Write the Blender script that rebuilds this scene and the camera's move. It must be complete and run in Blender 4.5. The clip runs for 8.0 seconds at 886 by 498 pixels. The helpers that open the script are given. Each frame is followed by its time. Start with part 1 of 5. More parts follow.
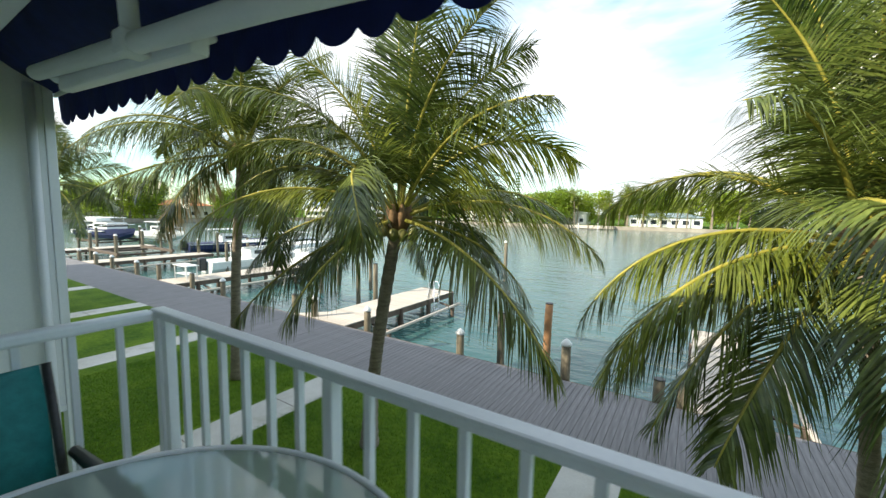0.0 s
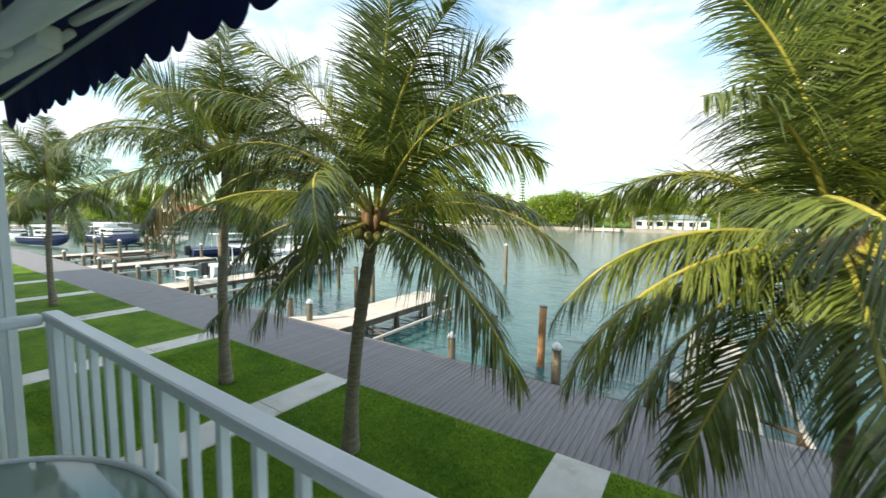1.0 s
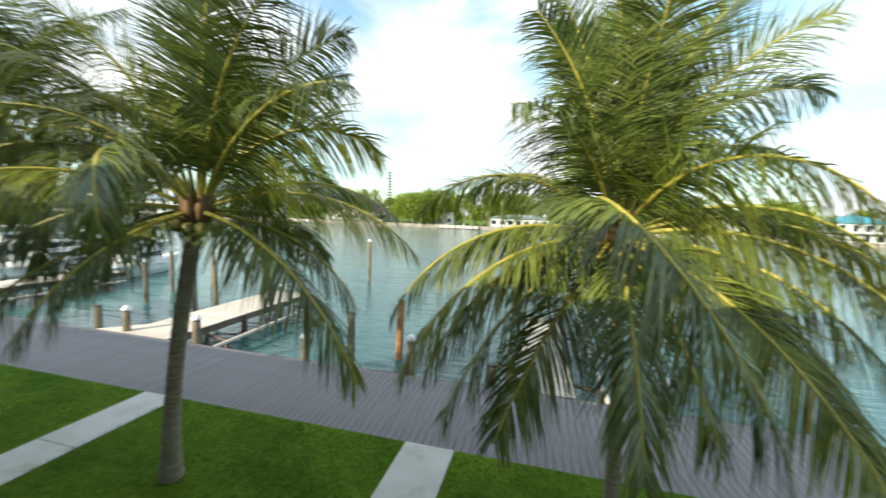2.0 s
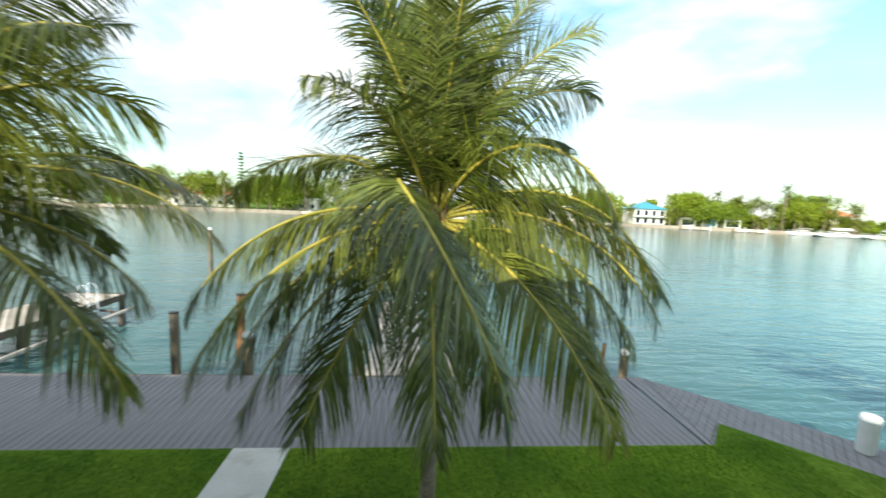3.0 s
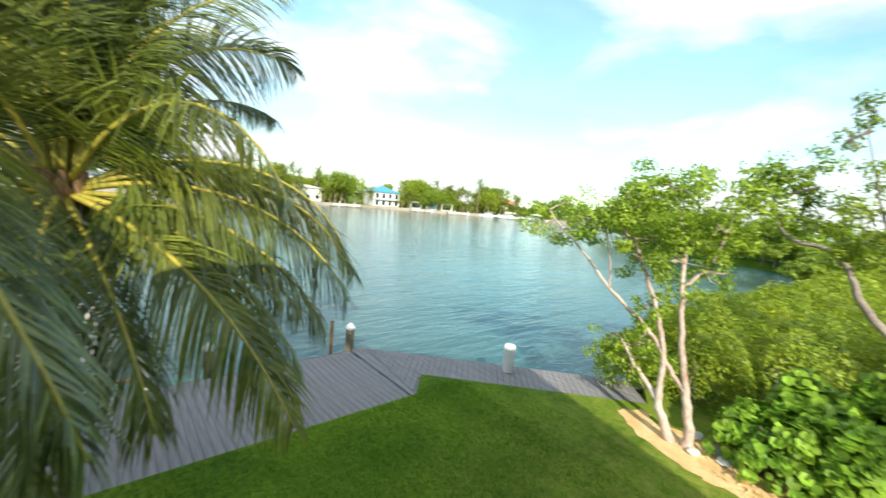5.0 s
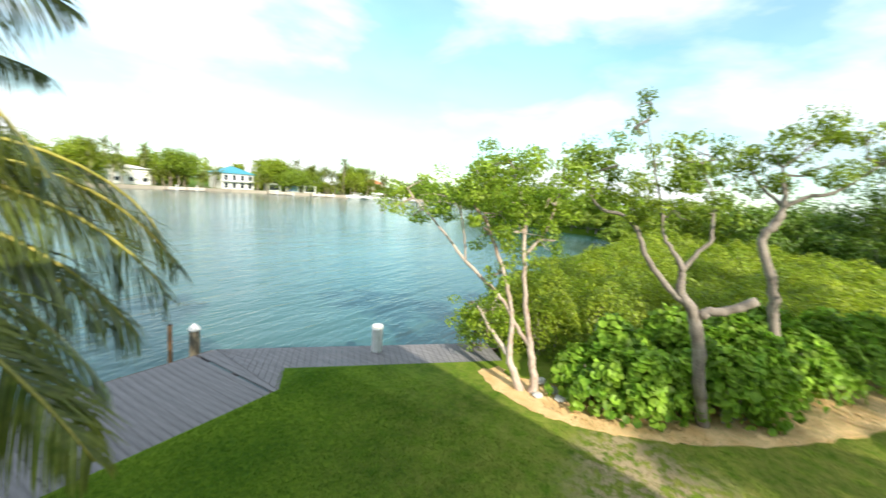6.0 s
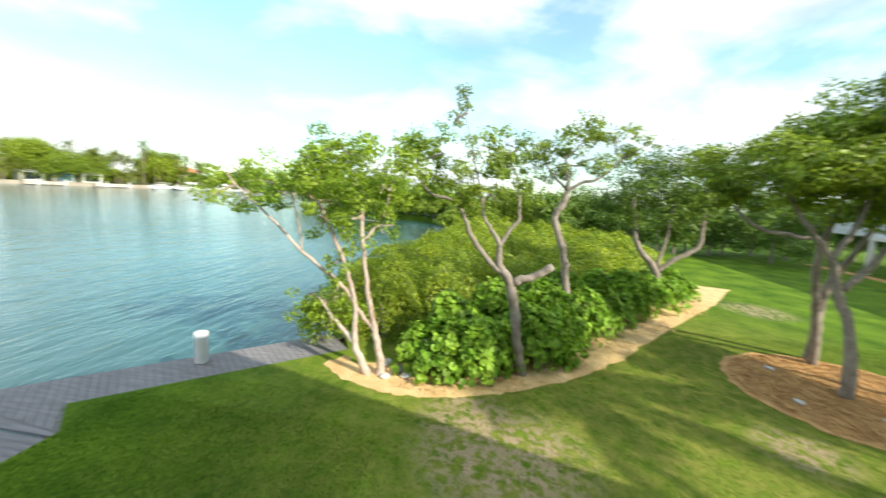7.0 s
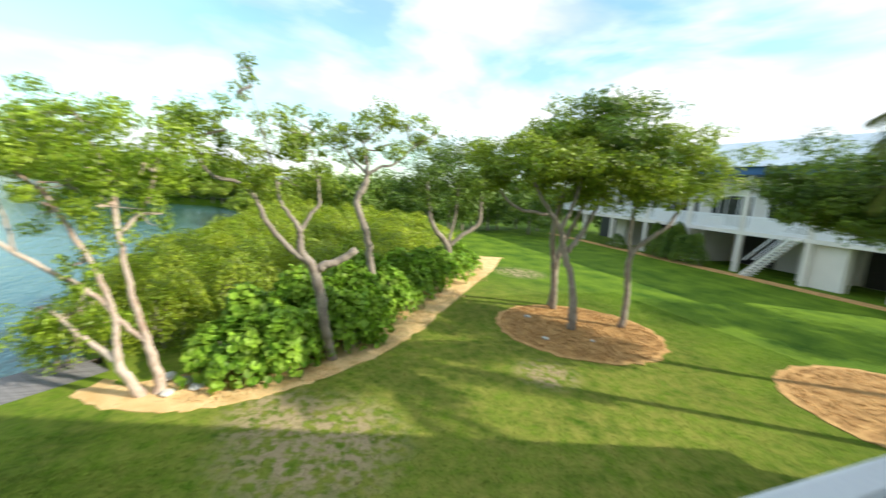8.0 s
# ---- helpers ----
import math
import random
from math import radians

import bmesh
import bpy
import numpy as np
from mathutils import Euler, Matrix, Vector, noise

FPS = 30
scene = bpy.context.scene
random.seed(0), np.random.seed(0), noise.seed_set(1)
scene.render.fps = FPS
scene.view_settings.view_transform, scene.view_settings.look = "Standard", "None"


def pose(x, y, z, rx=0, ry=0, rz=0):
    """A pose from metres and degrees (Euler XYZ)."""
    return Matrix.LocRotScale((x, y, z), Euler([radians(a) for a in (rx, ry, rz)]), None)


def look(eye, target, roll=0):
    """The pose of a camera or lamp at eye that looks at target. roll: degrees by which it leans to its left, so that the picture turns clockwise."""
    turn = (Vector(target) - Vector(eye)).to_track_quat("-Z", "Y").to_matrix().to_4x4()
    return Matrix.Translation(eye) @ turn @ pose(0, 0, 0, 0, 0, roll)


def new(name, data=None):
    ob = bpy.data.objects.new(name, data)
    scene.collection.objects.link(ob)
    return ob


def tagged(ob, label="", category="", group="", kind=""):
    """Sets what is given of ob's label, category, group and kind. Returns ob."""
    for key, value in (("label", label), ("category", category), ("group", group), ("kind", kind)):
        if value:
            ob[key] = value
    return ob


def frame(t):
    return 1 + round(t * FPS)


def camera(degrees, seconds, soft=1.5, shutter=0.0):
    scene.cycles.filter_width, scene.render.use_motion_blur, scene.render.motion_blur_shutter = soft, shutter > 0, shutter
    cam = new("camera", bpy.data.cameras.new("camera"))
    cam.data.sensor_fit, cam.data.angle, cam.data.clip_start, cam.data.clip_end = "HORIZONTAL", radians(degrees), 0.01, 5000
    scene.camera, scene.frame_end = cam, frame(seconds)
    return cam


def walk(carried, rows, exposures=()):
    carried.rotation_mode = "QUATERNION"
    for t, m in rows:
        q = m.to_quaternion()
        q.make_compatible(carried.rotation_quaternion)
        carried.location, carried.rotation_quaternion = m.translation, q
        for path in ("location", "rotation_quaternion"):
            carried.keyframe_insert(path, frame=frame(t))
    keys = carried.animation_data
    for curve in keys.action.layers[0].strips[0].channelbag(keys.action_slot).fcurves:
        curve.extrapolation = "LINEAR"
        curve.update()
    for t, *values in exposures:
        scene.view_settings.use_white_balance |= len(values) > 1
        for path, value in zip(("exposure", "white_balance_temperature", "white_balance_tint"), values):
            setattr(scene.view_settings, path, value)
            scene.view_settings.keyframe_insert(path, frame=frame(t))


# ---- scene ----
import itertools

cam = camera(97.0, 8.0, soft=1.4, shutter=0.5)
PATH = [
    (0, (1.411, 1.201, 4.245), (0.334, 2.875, 4.048), 1.0),
    (0.5, (1.598, 1.391, 4.233), (0.469, 3.032, 4.057), 0.5),
    (1, (1.753, 1.499, 4.232), (0.65, 3.157, 4.052), 0.6),
    (1.5, (1.913, 1.559, 4.221), (1.112, 3.383, 4.049), 1.5),
    (1.7, (1.933, 1.614, 4.209), (1.252, 3.487, 4.042), 1.8),
    (2.8, (2.528, 1.799, 4.174), (2.564, 3.787, 3.956), 2.5),
    (3, (2.631, 1.827, 4.172), (2.79, 3.808, 3.947), 2.4),
    (3.5, (2.836, 1.862, 4.157), (3.292, 3.794, 3.915), 3.0),
    (4, (2.986, 1.867, 4.175), (3.762, 3.691, 3.912), 3.9),
    (4.5, (3.119, 1.857, 4.191), (4.169, 3.543, 3.949), 4.9),
    (6, (3.456, 1.724, 4.169), (5.165, 2.723, 3.884), 4.0),
    (6.5, (3.475, 1.654, 4.154), (5.342, 2.311, 3.867), 3.6),
    (7, (3.445, 1.599, 4.109), (5.407, 1.859, 3.824), 3.6),
    (7.5, (3.408, 1.5, 4.151), (5.377, 1.316, 3.853), 3.9),
    (8, (3.376, 1.492, 4.167), (5.229, 0.807, 3.858), 4.3),
]
walk(cam, [(t, look(eye, target, roll)) for t, eye, target, roll in PATH])

# ---- world and light ----
SUN_WAY = Vector((0.55, 0.835, 0.0)).normalized()   # the way shadows fall
SUN_EL = radians(29)
world = bpy.data.worlds.new("world")
scene.world = world
world.use_nodes = True
wn, wl = world.node_tree.nodes, world.node_tree.links
wn.clear()
sky = wn.new("ShaderNodeTexSky")
sky.sky_type, sky.sun_disc = "NISHITA", False
sky.sun_elevation = SUN_EL
sky.sun_rotation = math.atan2(-SUN_WAY.x, -SUN_WAY.y)
sky.air_density, sky.dust_density, sky.ozone_density = 1.2, 0.4, 0.15
tc = wn.new("ShaderNodeTexCoord")
mp = wn.new("ShaderNodeMapping")
mp.inputs["Scale"].default_value = (1.0, 1.0, 2.6)
mp.inputs["Rotation"].default_value = (0.25, 0.0, 0.6)
mp.inputs["Location"].default_value = (0.35, 0.0, 0.0)
nz = wn.new("ShaderNodeTexNoise")
nz.inputs["Scale"].default_value, nz.inputs["Detail"].default_value = 2.1, 9.0
nz.inputs["Roughness"].default_value, nz.inputs["Distortion"].default_value = 0.52, 0.35
rp = wn.new("ShaderNodeValToRGB")
rp.color_ramp.elements[0].position, rp.color_ramp.elements[1].position = 0.38, 0.59
rp.color_ramp.elements[0].color = (0.13, 0.13, 0.13, 1)
cloud = wn.new("ShaderNodeMix")
cloud.data_type = "RGBA"
puff = wn.new("ShaderNodeTexNoise")
puff.inputs["Scale"].default_value, puff.inputs["Detail"].default_value = 3.4, 6.0
shade = wn.new("ShaderNodeValToRGB")
shade.color_ramp.elements[0].position, shade.color_ramp.elements[1].position = 0.36, 0.56
shade.color_ramp.elements[0].color, shade.color_ramp.elements[1].color = (4.9, 5.4, 5.9, 1), (8.0, 8.2, 8.3, 1)
wl.new(mp.outputs["Vector"], puff.inputs["Vector"])
wl.new(puff.outputs["Fac"], shade.inputs["Fac"])
wl.new(shade.outputs["Color"], cloud.inputs["B"])
bg = wn.new("ShaderNodeBackground")
bg.inputs["Strength"].default_value = 0.126
wo = wn.new("ShaderNodeOutputWorld")
wl.new(tc.outputs["Generated"], mp.inputs["Vector"])
wl.new(mp.outputs["Vector"], nz.inputs["Vector"])
wl.new(nz.outputs["Fac"], rp.inputs["Fac"])
wl.new(rp.outputs["Color"], cloud.inputs["Factor"])
tint = wn.new("ShaderNodeMix")
tint.data_type, tint.blend_type = "RGBA", "MULTIPLY"
tint.inputs["Factor"].default_value = 1.0
tint.inputs["B"].default_value = (0.95, 1.42, 1.50, 1)
wl.new(sky.outputs["Color"], tint.inputs["A"])
wl.new(tint.outputs["Result"], cloud.inputs["A"])
wl.new(cloud.outputs["Result"], bg.inputs["Color"])
wl.new(bg.outputs["Background"], wo.inputs["Surface"])
sun = new("sun", bpy.data.lights.new("sun", "SUN"))
sun.data.energy, sun.data.angle, sun.data.color = 5.0, radians(0.6), (1.0, 0.92, 0.76)
sun_from = Vector((-SUN_WAY.x * math.cos(SUN_EL), -SUN_WAY.y * math.cos(SUN_EL), math.sin(SUN_EL)))
sun.matrix_world = look(sun_from * 60, (0, 0, 0))
scene.view_settings.exposure = 0.58


# ---- materials ----
def mat(name, a, b, rough=0.6, scale=8.0, fine=60.0, bump=0.15, metal=0.0, spec=0.5, coords="Object",
        stretch=(1, 1, 1), vary=0.0, translucent=0.0, depth=0.01, mark=None, mark_at=(0.6, 0.7), mark_scale=2.0, mark_area=None, more_marks=()):
    """Two colours mixed by noise at two scales, with fine relief; vary: brightness change from piece to piece."""
    m = bpy.data.materials.new(name)
    m.use_nodes = True
    n, l = m.node_tree.nodes, m.node_tree.links
    p = n["Principled BSDF"]
    p.inputs["Roughness"].default_value, p.inputs["Metallic"].default_value = rough, metal
    p.inputs["Specular IOR Level"].default_value = spec
    t = n.new("ShaderNodeTexCoord")
    mpg = n.new("ShaderNodeMapping")
    mpg.inputs["Scale"].default_value = stretch
    l.new(t.outputs[coords], mpg.inputs["Vector"])
    big, small = n.new("ShaderNodeTexNoise"), n.new("ShaderNodeTexNoise")
    for node, sc, det in ((big, scale, 4.0), (small, fine, 3.0)):
        node.inputs["Scale"].default_value, node.inputs["Detail"].default_value = sc, det
        l.new(mpg.outputs["Vector"], node.inputs["Vector"])
    add = n.new("ShaderNodeMath")
    add.operation = "MULTIPLY_ADD"
    l.new(small.outputs["Fac"], add.inputs[0])
    add.inputs[1].default_value = 0.6
    half = n.new("ShaderNodeMath")
    half.operation = "MULTIPLY"
    l.new(big.outputs["Fac"], half.inputs[0])
    half.inputs[1].default_value = 0.9
    l.new(half.outputs[0], add.inputs[2])
    ramp = n.new("ShaderNodeValToRGB")
    ramp.color_ramp.elements[0].position, ramp.color_ramp.elements[1].position = 0.52, 0.98
    ramp.color_ramp.elements[0].color, ramp.color_ramp.elements[1].color = (*a, 1), (*b, 1)
    l.new(add.outputs[0], ramp.inputs["Fac"])
    col = ramp.outputs["Color"]
    for shade, at, grain, area in ([(mark, mark_at, mark_scale, mark_area)] if mark else []) + list(more_marks):
        mk = n.new("ShaderNodeTexNoise")
        mk.inputs["Scale"].default_value, mk.inputs["Detail"].default_value = grain, 7.0
        mk.inputs["Roughness"].default_value = 0.62
        l.new(t.outputs[coords], mk.inputs["Vector"])
        mr = n.new("ShaderNodeValToRGB")
        mr.color_ramp.elements[0].position, mr.color_ramp.elements[1].position = at
        l.new(mk.outputs["Fac"], mr.inputs["Fac"])
        mm = n.new("ShaderNodeMix")
        mm.data_type = "RGBA"
        mm.inputs["B"].default_value = (*shade, 1)
        if area:
            far, fade, both = n.new("ShaderNodeVectorMath"), n.new("ShaderNodeMapRange"), n.new("ShaderNodeMath")
            far.operation, both.operation = "DISTANCE", "MULTIPLY"
            far.inputs[1].default_value = (area[0], area[1], 0)
            l.new(t.outputs[coords], far.inputs[0])
            l.new(far.outputs["Value"], fade.inputs["Value"])
            fade.inputs["From Min"].default_value, fade.inputs["From Max"].default_value = area[2] * 0.45, area[2]
            fade.inputs["To Min"].default_value, fade.inputs["To Max"].default_value = 1.0, 0.0
            l.new(fade.outputs["Result"], both.inputs[0])
            l.new(mr.outputs["Color"], both.inputs[1])
            l.new(both.outputs[0], mm.inputs["Factor"])
        else:
            l.new(mr.outputs["Color"], mm.inputs["Factor"])
        l.new(col, mm.inputs["A"])
        col = mm.outputs["Result"]
    if vary:
        info, geo = n.new("ShaderNodeObjectInfo"), n.new("ShaderNodeNewGeometry")
        sm = n.new("ShaderNodeMath")
        l.new(info.outputs["Random"], sm.inputs[0])
        l.new(geo.outputs["Random Per Island"], sm.inputs[1])
        fr = n.new("ShaderNodeMath")
        fr.operation = "FRACT"
        l.new(sm.outputs[0], fr.inputs[0])
        rng = n.new("ShaderNodeMapRange")
        rng.inputs["To Min"].default_value, rng.inputs["To Max"].default_value = 1 - vary, 1 + vary
        l.new(fr.outputs[0], rng.inputs["Value"])
        hs = n.new("ShaderNodeHueSaturation")
        l.new(rng.outputs["Result"], hs.inputs["Value"])
        l.new(col, hs.inputs["Color"])
        col = hs.outputs["Color"]
    l.new(col, p.inputs["Base Color"])
    if bump:
        bn = n.new("ShaderNodeBump")
        bn.inputs["Strength"].default_value, bn.inputs["Distance"].default_value = bump, depth
        l.new(add.outputs[0], bn.inputs["Height"])
        l.new(bn.outputs["Normal"], p.inputs["Normal"])
    if translucent:
        tr, mx = n.new("ShaderNodeBsdfTranslucent"), n.new("ShaderNodeMixShader")
        l.new(col, tr.inputs["Color"])
        mx.inputs["Fac"].default_value = translucent
        l.new(p.outputs["BSDF"], mx.inputs[1])
        l.new(tr.outputs["BSDF"], mx.inputs[2])
        l.new(mx.outputs["Shader"], n["Material Output"].inputs["Surface"])
    return m


M = {}
BARE = [((0.36, 0.29, 0.17), (0.44, 0.56), 5.5, (x, y, r)) for x, y, r in ((9.3, 1.2, 1.7), (10.3, 1.9, 1.0), (10.6, -4.0, 0.9), (21.0, -9.4, 1.6))]  # worn bare soil
# yellow mark on lawn and blades: dry grass plus warm sunlight put into colour
M["lawn"] = mat("lawn", (0.034, 0.090, 0.006), (0.150, 0.240, 0.018), 0.85, 0.7, 13, 0.8, depth=0.04, mark=(0.27, 0.265, 0.06), mark_at=(0.30, 0.72), mark_scale=3.0, mark_area=(11.8, -2.4, 10.5), more_marks=BARE, spec=0.08)
M["blade"] = mat("grass_blade", (0.052, 0.142, 0.008), (0.165, 0.290, 0.026), 0.7, 0.6, 8, 0, vary=0.35, translucent=0.3, spec=0.08, mark=(0.30, 0.31, 0.07), mark_at=(0.30, 0.72), mark_scale=3.0, mark_area=(11.8, -2.4, 10.5), more_marks=BARE)
M["mulch"] = mat("mulch", (0.36, 0.19, 0.06), (0.70, 0.43, 0.17), 0.95, 3, 55, 0.9, depth=0.04)
M["sand"] = mat("shell_sand", (0.58, 0.36, 0.14), (0.90, 0.64, 0.33), 0.95, 2.5, 45, 0.9, depth=0.04, mark=(0.34, 0.22, 0.10), mark_at=(0.60, 0.78), mark_scale=5.0)
M["plank"] = mat("weathered_plank", (0.140, 0.134, 0.140), (0.264, 0.254, 0.260), 0.8, 3, 60, 0.3, stretch=(6, 0.5, 6), vary=0.05, depth=0.004)
M["pier_plank"] = mat("pier_plank", (0.42, 0.36, 0.30), (0.62, 0.56, 0.48), 0.85, 3, 50, 0.3, stretch=(0.6, 6, 6), vary=0.12, depth=0.004)
M["timber"] = mat("dark_timber", (0.06, 0.045, 0.035), (0.16, 0.12, 0.09), 0.85, 4, 40, 0.4)
M["pile"] = mat("piling_wood", (0.10, 0.085, 0.06), (0.26, 0.22, 0.15), 0.9, 3, 30, 0.5, stretch=(4, 4, 0.6), depth=0.02)
M["concrete"] = mat("concrete", (0.48, 0.47, 0.43), (0.66, 0.65, 0.61), 0.9, 1.5, 60, 0.25, mark=(0.30, 0.28, 0.17), mark_at=(0.55, 0.8), mark_scale=1.2)
M["white"] = mat("white_paint", (0.82, 0.85, 0.91), (0.88, 0.91, 0.95), 0.30, 5, 70, 0.05)
M["wall"] = mat("wall_paint", (0.78, 0.81, 0.84), (0.86, 0.88, 0.90), 0.6, 2, 80, 0.1)
M["plastic"] = mat("white_plastic", (0.74, 0.74, 0.72), (0.85, 0.85, 0.83), 0.4, 6, 60, 0.03)
M["awning"] = mat("blue_canvas", (0.006, 0.012, 0.10), (0.012, 0.022, 0.17), 0.8, 10, 300, 0.2, translucent=0.06)
M["teal"] = mat("teal_sling", (0.0, 0.13, 0.14), (0.01, 0.22, 0.22), 0.6, 30, 400, 0.2)
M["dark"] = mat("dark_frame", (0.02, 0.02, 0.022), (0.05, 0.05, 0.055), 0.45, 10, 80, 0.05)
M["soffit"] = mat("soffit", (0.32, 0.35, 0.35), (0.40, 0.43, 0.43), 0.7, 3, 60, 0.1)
M["palm_trunk"] = mat("palm_trunk", (0.16, 0.12, 0.085), (0.36, 0.30, 0.23), 0.9, 5, 40, 0.6, stretch=(1, 1, 4), depth=0.02)
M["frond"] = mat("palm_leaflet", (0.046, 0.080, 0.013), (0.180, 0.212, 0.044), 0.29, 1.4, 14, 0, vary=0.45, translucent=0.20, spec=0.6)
# brighter yellow-green copy of the leaflet: sunlight painted into chosen fronds
M["frond_lit"] = mat("lime_leaflet", (0.095, 0.140, 0.014), (0.30, 0.32, 0.050), 0.34, 1.4, 14, 0, vary=0.35, translucent=0.40, spec=0.55)
M["frond_dry"] = mat("dry_leaflet", (0.26, 0.19, 0.09), (0.42, 0.34, 0.19), 0.7, 2, 20, 0, vary=0.25, translucent=0.25)
M["rachis"] = mat("frond_rib", (0.22, 0.22, 0.03), (0.46, 0.38, 0.06), 0.5, 4, 30, 0.05)
M["husk"] = mat("palm_husk", (0.11, 0.06, 0.03), (0.28, 0.17, 0.07), 0.9, 8, 60, 0.4)
M["nut"] = mat("coconut_green", (0.10, 0.12, 0.02), (0.24, 0.20, 0.05), 0.5, 6, 40, 0.1)
M["bark_white"] = mat("pale_bark", (0.30, 0.19, 0.14), (0.62, 0.54, 0.46), 0.8, 2.2, 25, 0.4, stretch=(1, 1, 0.5), depth=0.02)
M["bark_grey"] = mat("grey_bark", (0.17, 0.135, 0.11), (0.36, 0.31, 0.26), 0.85, 4, 30, 0.5, depth=0.02)
M["leaf_a"] = mat("bright_leaf", (0.14, 0.27, 0.014), (0.43, 0.55, 0.05), 0.4, 1.2, 9, 0, vary=0.4, translucent=0.48)
M["leaf_b"] = mat("olive_leaf", (0.11, 0.21, 0.012), (0.36, 0.45, 0.04), 0.42, 1.0, 9, 0, vary=0.4, translucent=0.45)
M["leaf_c"] = mat("dark_leaf", (0.060, 0.140, 0.012), (0.20, 0.30, 0.035), 0.42, 1.0, 9, 0, vary=0.4, translucent=0.3)
M["leaf_grape"] = mat("sea_grape_leaf", (0.11, 0.26, 0.018), (0.36, 0.54, 0.06), 0.5, 1.6, 9, 0, vary=0.45, translucent=0.42, spec=0.3)
M["leaf_mangrove"] = mat("mangrove_leaf", (0.16, 0.27, 0.014), (0.48, 0.55, 0.05), 0.4, 0.8, 9, 0, vary=0.4, translucent=0.5)
M["roof_blue"] = mat("blue_metal_roof", (0.04, 0.25, 0.33), (0.08, 0.34, 0.43), 0.45, 1, 10, 0.05)
M["roof_pale"] = mat("pale_metal_roof", (0.32, 0.42, 0.52), (0.45, 0.55, 0.62), 0.4, 1, 12, 0.05)
M["roof_orange"] = mat("orange_tile_roof", (0.45, 0.15, 0.06), (0.62, 0.27, 0.12), 0.8, 2, 12, 0.3)
M["stucco"] = mat("stucco", (0.66, 0.64, 0.60), (0.80, 0.78, 0.74), 0.8, 0.6, 25, 0.15)
M["pane"] = mat("window_pane", (0.015, 0.02, 0.025), (0.04, 0.05, 0.06), 0.08, 1, 6, 0.0)
M["blue_trim"] = mat("blue_trim", (0.02, 0.09, 0.26), (0.03, 0.13, 0.34), 0.5, 3, 30, 0.05)
M["blue_door"] = mat("blue_door", (0.03, 0.16, 0.40), (0.05, 0.22, 0.50), 0.5, 3, 30, 0.05)
M["hull_blue"] = mat("navy_cover", (0.008, 0.014, 0.06), (0.02, 0.03, 0.11), 0.5, 3, 30, 0.1)
M["seawall"] = mat("seawall", (0.26, 0.22, 0.17), (0.40, 0.36, 0.29), 0.9, 0.5, 8, 0.2)
M["seabed"] = mat("seabed", (0.10, 0.14, 0.10), (0.2, 0.24, 0.18), 0.9, 0.3, 4, 0.2)
M["rust"] = mat("rusty_post", (0.25, 0.12, 0.05), (0.42, 0.22, 0.10), 0.8, 5, 40, 0.3)


def water_material():
    m = bpy.data.materials.new("water")
    m.use_nodes = True
    n, l = m.node_tree.nodes, m.node_tree.links
    p = n["Principled BSDF"]
    p.inputs["Roughness"].default_value, p.inputs["IOR"].default_value = 0.06, 1.33
    t = n.new("ShaderNodeTexCoord")
    big = n.new("ShaderNodeTexNoise")
    big.inputs["Scale"].default_value, big.inputs["Detail"].default_value = 0.035, 3.0
    l.new(t.outputs["Object"], big.inputs["Vector"])
    r = n.new("ShaderNodeValToRGB")
    r.color_ramp.elements[0].position, r.color_ramp.elements[1].position = 0.35, 0.7
    r.color_ramp.elements[0].color, r.color_ramp.elements[1].color = (0.034, 0.096, 0.093, 1), (0.072, 0.165, 0.158, 1)
    l.new(big.outputs["Fac"], r.inputs["Fac"])
    l.new(r.outputs["Color"], p.inputs["Base Color"])
    total = None
    for sc, st, turn, h in ((0.45, (0.45, 1.6, 1), 0.35, 1.0), (1.7, (0.6, 1.5, 1), 0.15, 0.42), (6.0, (0.8, 1.3, 1), -0.3, 0.14)):
        mg = n.new("ShaderNodeMapping")
        mg.inputs["Scale"].default_value, mg.inputs["Rotation"].default_value = st, (0, 0, turn)
        l.new(t.outputs["Object"], mg.inputs["Vector"])
        w = n.new("ShaderNodeTexNoise")
        w.inputs["Scale"].default_value, w.inputs["Detail"].default_value, w.inputs["Distortion"].default_value = sc, 3.0, 0.4
        l.new(mg.outputs["Vector"], w.inputs["Vector"])
        k = n.new("ShaderNodeMath")
        k.operation = "MULTIPLY_ADD"
        l.new(w.outputs["Fac"], k.inputs[0])
        k.inputs[1].default_value = h
        if total:
            l.new(total, k.inputs[2])
        else:
            k.inputs[2].default_value = 0.0
        total = k.outputs[0]
    b = n.new("ShaderNodeBump")
    b.inputs["Strength"].default_value, b.inputs["Distance"].default_value = 0.75, 0.16
    l.new(total, b.inputs["Height"])
    l.new(b.outputs["Normal"], p.inputs["Normal"])
    return m


def glass_material():
    m = bpy.data.materials.new("table_glass")
    m.use_nodes = True
    p = m.node_tree.nodes["Principled BSDF"]
    p.inputs["Base Color"].default_value = (0.60, 0.70, 0.66, 1)
    p.inputs["Transmission Weight"].default_value, p.inputs["Roughness"].default_value, p.inputs["IOR"].default_value = 0.6, 0.04, 1.5
    return m


M["water"], M["glass"] = water_material(), glass_material()


# ---- mesh helpers ----
def mesh_object(name, verts, faces, material, parent=None, label="", smooth=False):
    me = bpy.data.meshes.new(name)
    me.from_pydata([tuple(v) for v in verts], [], [tuple(f) for f in faces])
    me.materials.append(material)
    if smooth:
        me.shade_smooth()
    ob = new(name, me)
    if parent:
        ob.parent = parent
    return tagged(ob, label)


